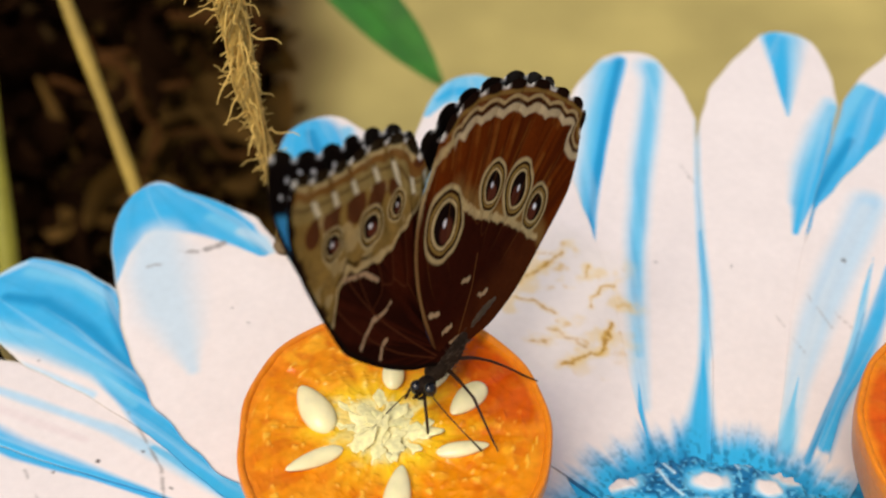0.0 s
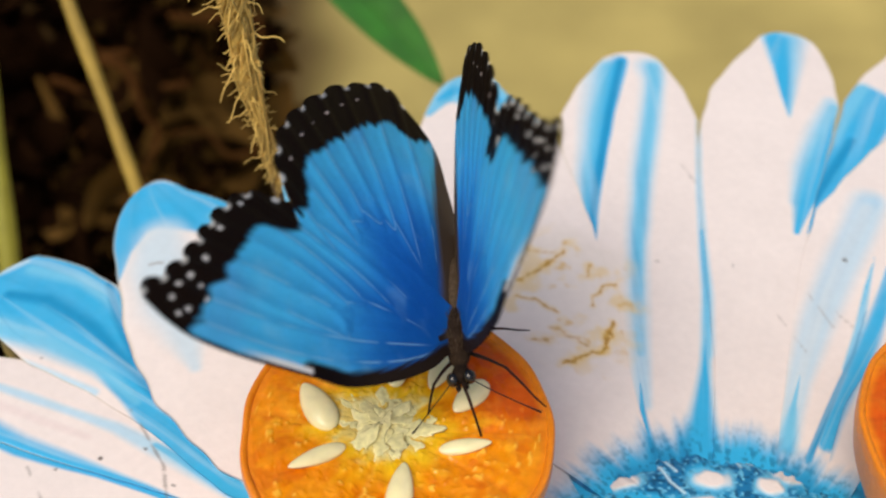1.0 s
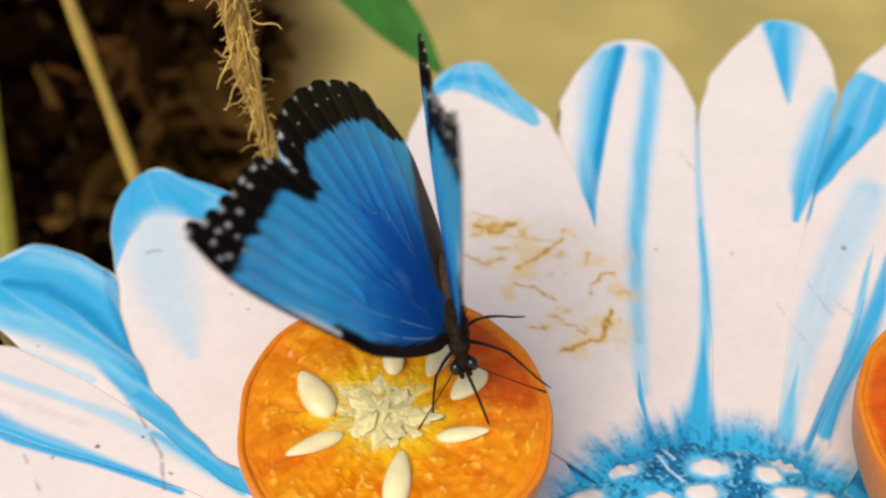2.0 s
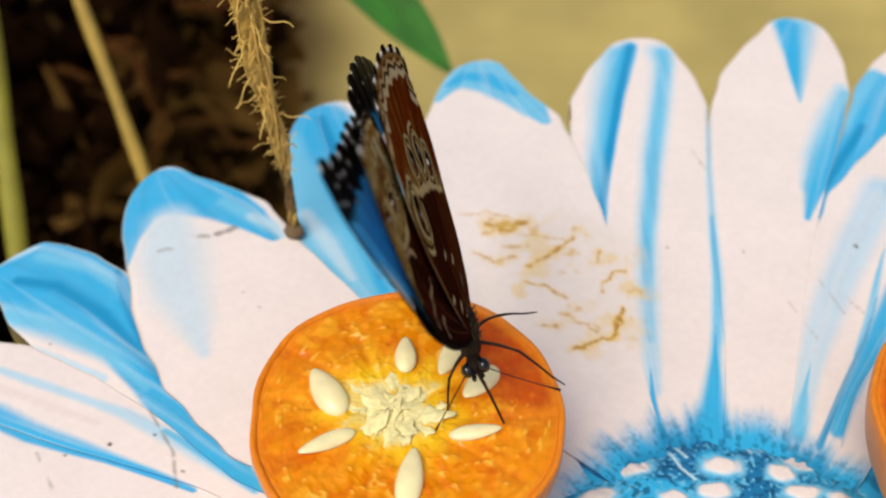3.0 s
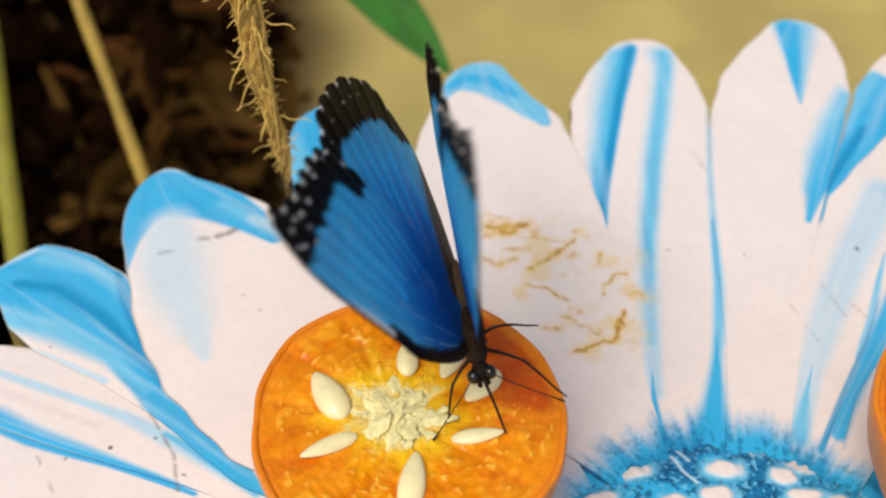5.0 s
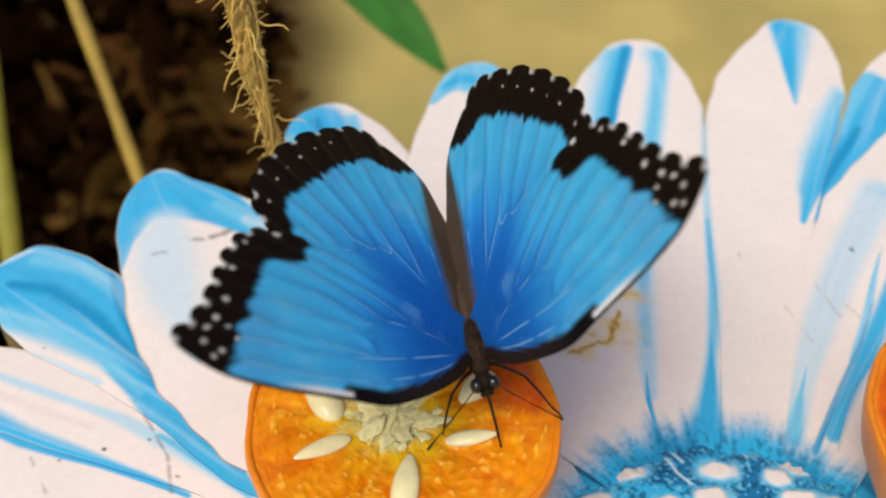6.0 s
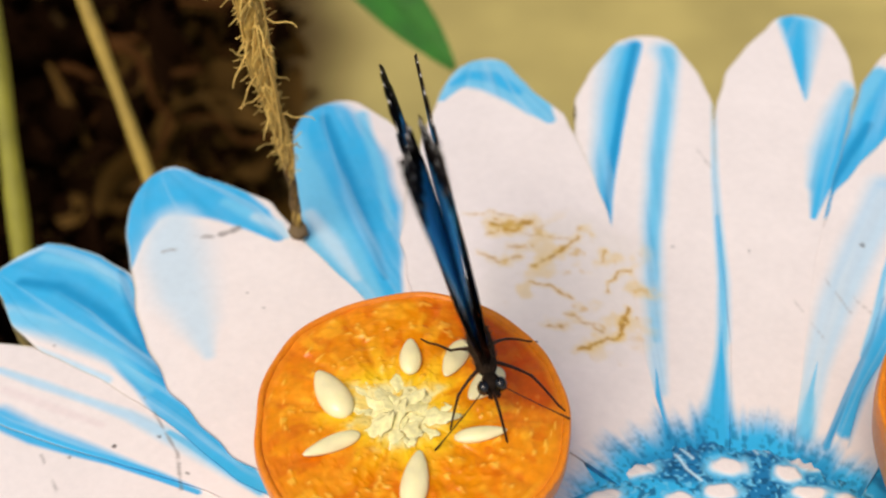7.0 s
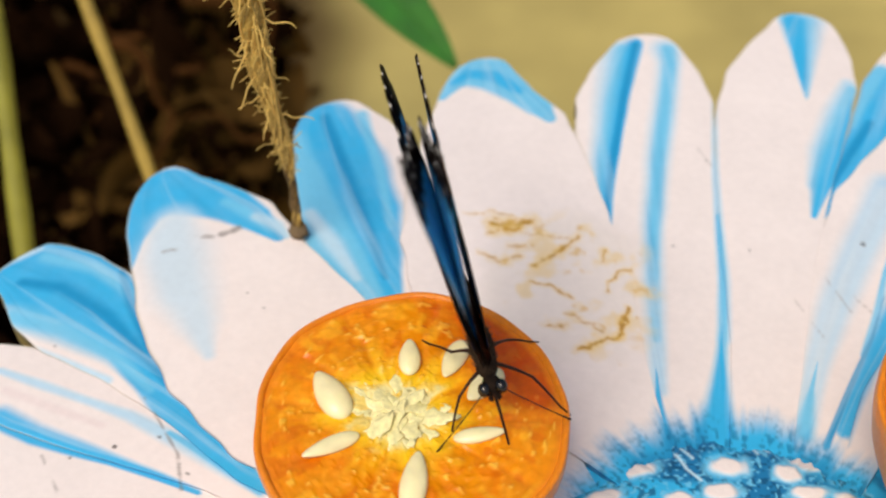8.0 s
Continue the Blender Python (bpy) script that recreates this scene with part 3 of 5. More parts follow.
SCRATCHES = [([(-0.0579, 0.0285), (-0.0557, 0.0294), (-0.0532, 0.0290)], 0.00050, 0.50), ([(-0.0526, 0.0322), (-0.0500, 0.0338), (-0.0463, 0.0338)], 0.00060, 0.60), ([(-0.0522, 0.0294), (-0.0496, 0.0296)], 0.00060, 0.70), ([(-0.0441, 0.0345), (-0.0419, 0.0355), (-0.0401, 0.0367)], 0.00080, 0.75), ([(-0.0547, -0.0162), (-0.0487, -0.0255), (-0.0451, -0.0314), (-0.0431, -0.0400)], 0.00035, 0.6), ([(0.1042, 0.0185), (0.1078, 0.0075)], 0.00028, 0.35), ([(0.1091, 0.0129), (0.1149, 0.0039)], 0.00028, 0.35), ([(0.0951, 0.0111), (0.0995, 0.0004)], 0.00028, 0.3), ([(-0.0744, -0.0314), (-0.0685, -0.0414)], 0.00035, 0.5), ([(0.0686, 0.0302), (0.0651, 0.0243)], 0.00028, 0.3), ([(0.0804, 0.0671), (0.0831, 0.0601)], 0.00028, 0.3)]

for key, (tip, base, height, left, right) in PETALS.items():
    fine = {"f": (440, 170), "g": (300, 130), "h": (300, 130)}.get(key, (260, 120))
    petal(key, tip, base, height, left, right, *fine)

# the rest of the flower, out of sight towards the camera
for ang in (205, 232, 259, 286, 313, 338):
    a = radians(ang)
    tip = (1000 * (DISH[0] + 0.165 * math.cos(a)), 1000 * (DISH[1] + 0.165 * math.sin(a)))
    base = (1000 * (DISH[0] + 0.02 * math.cos(a)), 1000 * (DISH[1] + 0.02 * math.sin(a)))
    petal("rest", tip, base, 0.5 + (ang % 2) * 1.2, [9, 15, 21, 25, 27, 25, 21, 15, 8], [9, 15, 21, 25, 27, 25, 21, 15, 8], 60, 30)


def dish_centre():
    """The stippled eye of the flower with its pale florets."""
    nr, nt = 190, 640
    th = np.linspace(0, 2 * np.pi, nt, endpoint=False)
    r = np.linspace(0.0005, 1, nr)
    fr = 1 + 0.10 * (mottle(np.cos(th) * 9, np.sin(th) * 9, 2.2, 3) - 0.5) + 0.02 * (mottle(th * 14, th * 0, 1.0, 2) - 0.5)
    Rr = 0.0368
    x = (DISH[0] + Rr * r[:, None] * (fr * np.cos(th))[None]).ravel()
    y = (DISH[1] + Rr * r[:, None] * (fr * np.sin(th))[None]).ravel()
    rr = np.repeat(r, nt)
    z = 0.0018 + 0.0012 * (1 - rr ** 2) - 0.0022 * step(0.78, 1.0, rr)
    stip = mottle(x, y, 1250, 1)
    fleck = mottle(x + 1, y, 1500, 1)
    col = np.tile(np.array(MID), (len(x), 1))
    deep = step(0.46, 0.62, mottle(x, y, 85, 2) + 0.12 * (0.8 - rr))
    col = blend(col, (0.010, 0.15, 0.36), 0.9 * deep * (1 - 0.5 * step(0.90, 1.0, rr)))
    col = blend(col, (0.006, 0.07, 0.17), 0.75 * step(0.58, 0.72, stip))
    col = blend(col, LIGHT, 0.8 * step(0.66, 0.8, fleck))
    for fx, fy, fa, fb, ang in FLORETS:
        ca, sa = math.cos(radians(ang)), math.sin(radians(ang))
        dx, dy = x - fx, y - fy
        e = np.hypot((dx * ca + dy * sa) / fa, (-dx * sa + dy * ca) / fb) + 0.9 * (mottle(x, y, 330, 2) - 0.5)
        col = blend(col, LIGHT, 0.8 * (1 - step(1.0, 1.5, e)))
        al = 1 - step(0.6, 1.1, e)
        col = blend(col, WHITE, al)
        z += 0.0004 * al
    for pts, w, k in HAIRLINES:
        al = (1 - step(0.4, 1.2, poly_dist(x, y, pts) / w)) * k
        col = blend(col, (0.55, 0.75, 0.85), al)
    z += 0.00008 * (stip - 0.5)
    n = len(x)
    verts = np.concatenate([np.c_[x, y, z], [(DISH[0], DISH[1], 0.0030)]])
    faces = grid_faces(nr, nt, True) + [(n, j, (j + 1) % nt) for j in range(nt)]
    col = np.concatenate([col, [MID]])
    return part("flower_centre", mesh_from("flower_centre", verts, faces, GLAZE, True, col), dish, "blue stippled flower centre with white florets")


FLORETS = [(0.0525, -0.0367, 0.0047, 0.0024, 6), (0.0711, -0.0368, 0.0040, 0.0026, 8), (0.0879, -0.0349, 0.0037, 0.0030, 20), (0.0834, -0.0385, 0.0032, 0.0023, 10), (0.1012, -0.0391, 0.0039, 0.0028, -15), (0.0449, -0.0432, 0.0042, 0.0020, 12), (0.0686, -0.0433, 0.0040, 0.0024, 6), (0.0865, -0.0434, 0.0040, 0.0020, 0), (0.0604, -0.0446, 0.0034, 0.0017, 0), (0.0955, -0.0452, 0.0036, 0.0020, -8), (0.0540, -0.0495, 0.0042, 0.0022, 0), (0.0763, -0.0490, 0.0044, 0.0023, 5), (0.0660, -0.0522, 0.0044, 0.0023, 0), (0.0843, -0.0535, 0.0045, 0.0023, 0), (0.0977, -0.0548, 0.0043, 0.0024, 0), (0.1036, -0.0332, 0.0013, 0.0014, 0)]
HAIRLINES = [([(0.0601, -0.0248), (0.0619, -0.0300), (0.0643, -0.0343)], 0.00042, 0.8), ([(0.0609, -0.0329), (0.0627, -0.0372), (0.0652, -0.0400)], 0.00042, 0.8), ([(0.0766, -0.0286), (0.0782, -0.0330)], 0.00042, 0.7), ([(0.0751, -0.0235), (0.0763, -0.0260), (0.0792, -0.0308), (0.0807, -0.0323)], 0.00042, 0.6)]
dish_centre()
plate_r, plate_t = np.meshgrid(np.linspace(0.002, 0.062, 60), np.linspace(0, 2 * np.pi, 200, endpoint=False), indexing="ij")
px, py = (DISH[0] + plate_r * np.cos(plate_t)).ravel(), (DISH[1] + plate_r * np.sin(plate_t)).ravel()
plate_col = blend(np.tile(np.array(MID), (len(px), 1)), (0.010, 0.15, 0.36), 0.8 * step(0.45, 0.62, mottle(px, py, 240, 3)))
part("inner_plate", mesh_from("inner_plate", np.c_[px, py, np.full(len(px), -0.0005)], grid_faces(60, 200, True), GLAZE, True, plate_col), dish, "blue glaze between the petal bases")
base_me = joined("dish_base", [ball((DISH[0], DISH[1], -0.008), (0.075, 0.075, 0.006), 10, 40)], BISQUE)
part("dish_base", base_me, dish, "plain unglazed underside of the dish")


# ======== orange halves ========
def orange_half(seeded=True):
    R = 0.0302
    fruit = tagged(new("orange_half"), "juicy cut orange half with pale seeds lying on the dish", "orange half")
    nt = 260
    th = np.linspace(0, 2 * np.pi, nt, endpoint=False)
    # an uneven round: radius by angle
    turns = np.radians([-180, -148, -90, -29, -1, 19, 41, 61, 88, 110, 134, 160, 180])
    wob = np.interp((th + np.pi) % (2 * np.pi) - np.pi, turns, [0.964, 1.0, 1.003, 1.010, 0.990, 0.987, 0.997, 1.013, 1.036, 1.006, 1.030, 0.997, 0.964])
    ker = np.hanning(17) / np.hanning(17).sum()
    wob = np.convolve(np.r_[wob[-8:], wob, wob[:8]], ker, "valid") + 0.004 * np.sin(13 * th + 1)
    # rind: the lower bowl, closed by a thin lip
    prof = [(0.02, -0.03), (0.35, -0.029), (0.62, -0.026), (0.82, -0.020), (0.94, -0.012), (1.0, -0.004), (1.005, -0.0012),
            (0.998, 0.0), (0.975, 0.0001), (0.955, -0.0006), (0.95, -0.003)]
    prof = bezier(prof, 46)
    v = np.stack([prof[:, :1] * R * (wob * np.cos(th))[None], prof[:, :1] * R * (wob * np.sin(th))[None], np.repeat(prof[:, 1:], nt, 1)], -1)
    part("rind", mesh_from("rind", v.reshape(-1, 3), grid_faces(len(prof), nt, True), RIND), fruit, "glossy dimpled orange rind")
    # flesh with its segments
    nr = 120
    r = np.linspace(0.004, 0.965, nr)
    X = (r[:, None] * (wob * np.cos(th))[None]).ravel()
    Y = (r[:, None] * (wob * np.sin(th))[None]).ravel()
    rr = np.repeat(r, nt)
    T = np.tile(th, nr)
    cx, cy = -0.07, 0.02
    A = np.arctan2(Y - cy, X - cx) + 0.10 * (mottle(X, Y, 3, 2) - 0.5)
    D = np.hypot(X - cx, Y - cy)
    nseg = 10
    ph = (A / (2 * np.pi) * nseg + 0.22 * np.sin(A * 2 + 1)) % 1
    wall = np.minimum(ph, 1 - ph) * D * 2 * np.pi / nseg
    line = 1 - step(0.008, 0.03, wall)
    pulp = mottle(A * 2.2, D * 3, 2.0, 3)
    fine = mottle(X, Y, 14, 3)
    juice = mottle(A * 4 + 3, D * 5, 2.0, 2)
    drop = mottle(X + 5, Y, 26, 2)
    z = -0.0006 + 0.0005 * (pulp - 0.5) + 0.00035 * (fine - 0.5) + 0.0002 * step(0.02, 0.12, wall) - 0.0002 * line
    z -= 0.0009 * (1 - step(0.1, 0.3, D))
    col = np.tile(np.array((0.79, 0.260, 0.003)), (len(X), 1))
    col = blend(col, (0.76, 0.190, 0.003), step(0.5, 0.75, pulp) * 0.7)
    red = step(0.42, 0.72, X * 0.86 + Y * 0.50 + 0.16 * (mottle(X, Y, 3, 2) - 0.5)) * step(-0.12, 0.12, Y)
    col = blend(col, (0.90, 0.37, 0.015), step(0.52, 0.72, fine) * 0.5)
    col = blend(col, (0.93, 0.44, 0.02), 0.6 * step(0.56, 0.72, juice))
    col = blend(col, (0.66, 0.13, 0.002), 0.6 * step(0.58, 0.74, mottle(A * 6, D * 4, 2.0, 2)) * step(0.35, 0.6, D))
    z += 0.00022 * step(0.6, 0.8, drop) + 0.0003 * (juice - 0.5)
    col = blend(col, (0.66, 0.15, 0.003), line * 0.35 * step(0.45, 0.7, D))
    col = blend(col, (0.58, 0.050, 0.004), 0.75 * red)
    rays = mottle(A * 2.4, D * 1.5, 2.0, 2)
    glow = 1 - step(0.26, 0.60, D + 0.34 * (rays - 0.5) + 0.2 * (mottle(X, Y, 7, 3) - 0.5))
    col = blend(col, (0.92, 0.60, 0.016), glow * 0.9)
    heart = 1 - step(0.20, 0.36, D + 0.30 * (rays - 0.5) + 0.25 * (mottle(X + 3, Y, 11, 3) - 0.5))
    col = blend(col, (0.86, 0.74, 0.32), heart * (0.55 + 0.45 * step(0.4, 0.6, mottle(X, Y + 2, 13, 2))))
    z += 0.0005 * heart * (mottle(X, Y, 16, 2) - 0.2)
    # glints of the wet pulp, painted as brighter yellow, slightly raised specks
    glint = step(0.74, 0.82, mottle(A * 5 + 1, D * 9, 2.4, 2)) * (1 - heart) * (1 - 0.8 * red)
    col = blend(col, (0.92, 0.50, 0.05), 0.8 * glint)
    z += 0.0003 * glint
    col = blend(col, (0.80, 0.24, 0.01), step(0.90, 0.955, rr) * 0.9)
    n = len(X)
    verts = np.concatenate([np.c_[X * R, Y * R, z], [(0, 0, -0.0012)]])
    col = np.concatenate([col, [(0.86, 0.74, 0.34)]])
    part("flesh", mesh_from("flesh", verts, grid_faces(nr, nt, True) + [(n, j, (j + 1) % nt) for j in range(nt)], FLESH, True, col), fruit,
         "wet orange flesh in segments round a pale yellow core")
    # torn shreds of pith on the core
    rnd = random.Random(3)
    for k in range(24):
        a, d = k * 2.4, 0.05 + 0.0105 * k
        px, py = (cx + d * math.cos(a)) * R, (cy + d * math.sin(a) * 0.9) * R
        sz = rnd.uniform(0.0009, 0.0019)
        v, f = ball((0, 0, 0), (sz * rnd.uniform(1.2, 3.0), sz, 0.0002), 13, 22)
        v = v * (1 + 0.30 * np.sin(v[:, [1, 0, 1]] * 1700 + k) + 0.15 * np.sin(v[:, [0, 1, 0]] * 4300 + 2 * k))
        ob = part("pith_shred", mesh_from("pith_shred", v, f, PITH), fruit)
        ob.matrix_local = Matrix.Translation((px, py, -0.0007)) @ Euler((rnd.uniform(-.3, .3), rnd.uniform(-.3, .3), a)).to_matrix().to_4x4()
    if seeded:
        for (px, py, ln, wd, ang) in SEEDS:
            sh = lambda q: 1 - 0.42 * (0.5 + 0.5 * q) ** 1.6
            v, f = ball((0, 0, 0), (wd, wd * 0.6, ln), 16, 18, None, sh)
            m = Matrix.Translation((px, py, 0.0002)) @ Matrix.Rotation(radians(ang), 4, "Z") @ Matrix.Rotation(radians(86), 4, "Y")
            v = v[:, [1, 0, 2]]
            me = mesh_from("seed", v, [q[::-1] for q in f], SEED)
            ob = part("seed", me, fruit, "pale cream orange seed")
            ob.matrix_local = m
    return fruit


SEEDS = [(-0.0152, 0.0045, 0.0061, 0.0036, 121), (-0.0004, 0.0137, 0.0043, 0.0025, 91), (0.0084, 0.0132, 0.0052, 0.0026, -112), (0.0142, 0.0068, 0.0051, 0.0030, -129), (0.0130, -0.0050, 0.0050, 0.0019, 8), (-0.0145, -0.0072, 0.0058, 0.0021, -152), (0.0010, -0.0152, 0.0063, 0.0029, 83)]
orange = orange_half()
orange.matrix_basis = pose(0.0058, -0.0440, 0.0310)
tagged(orange, "cut orange half with cream seeds, the butterfly feeding on it")
second = copy_thing(orange, pose(0.1242, -0.0458, 0.0310, 0, 0, 140))
tagged(second, "second cut orange half on the blue centre of the dish")

# ======== rope ========
ROPE_BASE = Vector((-0.0246, 0.0345, 0.0028))
ROPE_TOP = Vector((-0.0312, 0.0345, 0.115))


def jute_rope():
    rope = tagged(new("rope"), "frayed tan jute rope tied to a petal of the dish", "rope")
    rnd = random.Random(11)
    n = 150
    s = np.linspace(0, 1, n)
    axis = np.array(ROPE_BASE)[None] * (1 - s[:, None]) + np.array(ROPE_TOP)[None] * s[:, None]
    axis[:, 0] += 0.0006 * np.sin(s * 9)
    axis[:, 1] += 0.0006 * np.sin(s * 7 + 1)
    girth = 0.64 + 0.62 * step(0.22, 0.62, s)
    for k in range(3):
        a = s * 2 * np.pi * 5.5 + k * 2 * np.pi / 3 + 0.5 * np.sin(s * 17 + k)
        rad = 0.00095 * girth * (1 + 0.2 * np.sin(s * 31 + k))
        p = axis + np.c_[np.cos(a) * rad, np.sin(a) * rad, 0 * a]
        v, f = tube(p, 0.00115 * girth * (1 + 0.18 * np.sin(s * 43 + 2 * k)), 10)
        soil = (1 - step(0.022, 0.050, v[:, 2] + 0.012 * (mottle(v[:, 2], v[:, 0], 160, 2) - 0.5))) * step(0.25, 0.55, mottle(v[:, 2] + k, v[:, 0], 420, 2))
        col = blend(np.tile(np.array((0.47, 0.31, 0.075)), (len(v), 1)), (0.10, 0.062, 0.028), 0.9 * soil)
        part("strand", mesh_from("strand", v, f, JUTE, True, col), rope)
    bits = []
    for k in range(420):
        t = rnd.uniform(0.12, 1.0) ** 0.8
        a = rnd.uniform(0, 6.28)
        i = int(t * (n - 1))
        long = rnd.random() < 0.16
        ln = rnd.uniform(0.001, 0.0032) * (0.4 + t) * (2.3 if long else 1)
        out = np.array([math.cos(a), math.sin(a), rnd.uniform(-0.7, 0.5)])
        curl = np.array([rnd.uniform(-1, 1), rnd.uniform(-1, 1), rnd.uniform(-1.2, 0.6)])
        q = np.linspace(0, 1, 8)[:, None]
        p = axis[i] + out * (0.0016 * girth[i] + ln * q) + curl * ln * 0.7 * q ** 2 + 0.0003 * np.sin(q * 9 + k)
        bits.append(tube(p, np.linspace(0.00020, 0.00009, 8) * (1.2 if long else 0.9), 5))
    for k in range(120):
        t0 = rnd.uniform(0.14, 0.84)
        a0, tw = rnd.uniform(0, 6.28), rnd.uniform(-4, 9)
        q = np.linspace(0, 1, 14)
        idx = ((t0 + 0.15 * q) * (n - 1)).astype(int)
        rad = 0.0020 * girth[idx] + 0.0006 * np.sin(q * 3.14) * rnd.uniform(-0.3, 1.6)
        p = axis[idx] + np.c_[np.cos(a0 + tw * q * .4) * rad, np.sin(a0 + tw * q * .4) * rad, 0 * q]
        p[:, 2] = ROPE_BASE.z + (t0 + 0.15 * q) * (ROPE_TOP - ROPE_BASE).z
        bits.append(tube(p, 0.00022, 5))
    tagged(part("frayed_fuzz", joined("frayed_fuzz", bits, FIBRE), rope, "loose straw-coloured jute fuzz"), kind="stuff")
    v, f = ball(tuple(ROPE_BASE + Vector((0, 0, -0.0004))), (0.0026, 0.0024, 0.0018), 10, 14)
    v += 0.0003 * np.sin(v[:, [1, 2, 0]] * 4000)
    part("knot", mesh_from("knot", v, f, mat("dirty_jute", 0.9, (0.16, 0.11, 0.055), grain=0.4, grain_scale=1200, bump=0.8)), rope, "grimy knotted end")
    return rope


jute_rope()


# ======== plants behind the dish ========
def stem(name, label, a, b, radius, material, bow=0.01):
    a, b = np.array(a), np.array(b)
    s = np.linspace(-0.25, 2.6, 40)
    p = a + (b - a) * s[:, None]
    p[:, 0] += bow * np.sin(s * 1.3)
    thing = tagged(new(name), label, "plant stem")
    v, f = tube(p, radius * (1 + 0.08 * np.sin(s * 9)), 10)
    part("stalk", mesh_from("stalk", v, f, material), thing)
    return thing


stem("dry_plant", "thin dry straw-coloured stem leaning in front of dead leaves", (-0.1275, 0.2157, -0.0495), (-0.1081, 0.1784, -0.1067), 0.0026, STEM, 0.002)
stem("green_plant", "yellow-green upright plant stem beside dead leaves", (-0.1600, 0.2044, -0.0496), (-0.1545, 0.1504, -0.117), 0.0040, GREEN_STEM, 0.002)


def leaf_blade(name, label, line, width, material, fold=0.25):
    line = bezier(line, 40)
    s = np.linspace(0, 1, 40)
    w = width * np.sin(np.pi * np.clip(s * 0.93 + 0.05, 0, 1)) ** 0.8 * (1 - 0.25 * s)
    d = np.gradient(line, axis=0)
    d /= np.linalg.norm(d, axis=1)[:, None]
    side = np.cross(d, np.array([0.0, -0.7, 0.7]))
    side /= np.linalg.norm(side, axis=1)[:, None]
    up = np.cross(side, d)
    v = np.linspace(-1, 1, 13)
    V = line[:, None] + side[:, None] * (v[None, :, None] * w[:, None, None]) + up[:, None] * (np.abs(v)[None, :, None] * w[:, None, None] * fold)
    thing = tagged(new(name), label, "leaf")
    me = mesh_from("blade", V.reshape(-1, 3), grid_faces(40, 13), material)
    ob = part("blade", me, thing)
    sol = ob.modifiers.new("thick", "SOLIDIFY")
    sol.thickness = 0.0006
    v2, f2 = tube(line + up * 0.0003, np.linspace(0.0011, 0.0003, 40), 6)
    part("midrib", mesh_from("midrib", v2, f2, material), thing)
    return thing


leaf_blade("green_leaf", "glossy green pointed leaf hanging behind the dish", [(-0.0459, 0.2906, -0.0558), (-0.0312, 0.2825, -0.0718), (-0.0127, 0.2741, -0.0869), (0.0027, 0.2654, -0.1006), (0.0163, 0.2561, -0.1135)], 0.0130, LEAF)


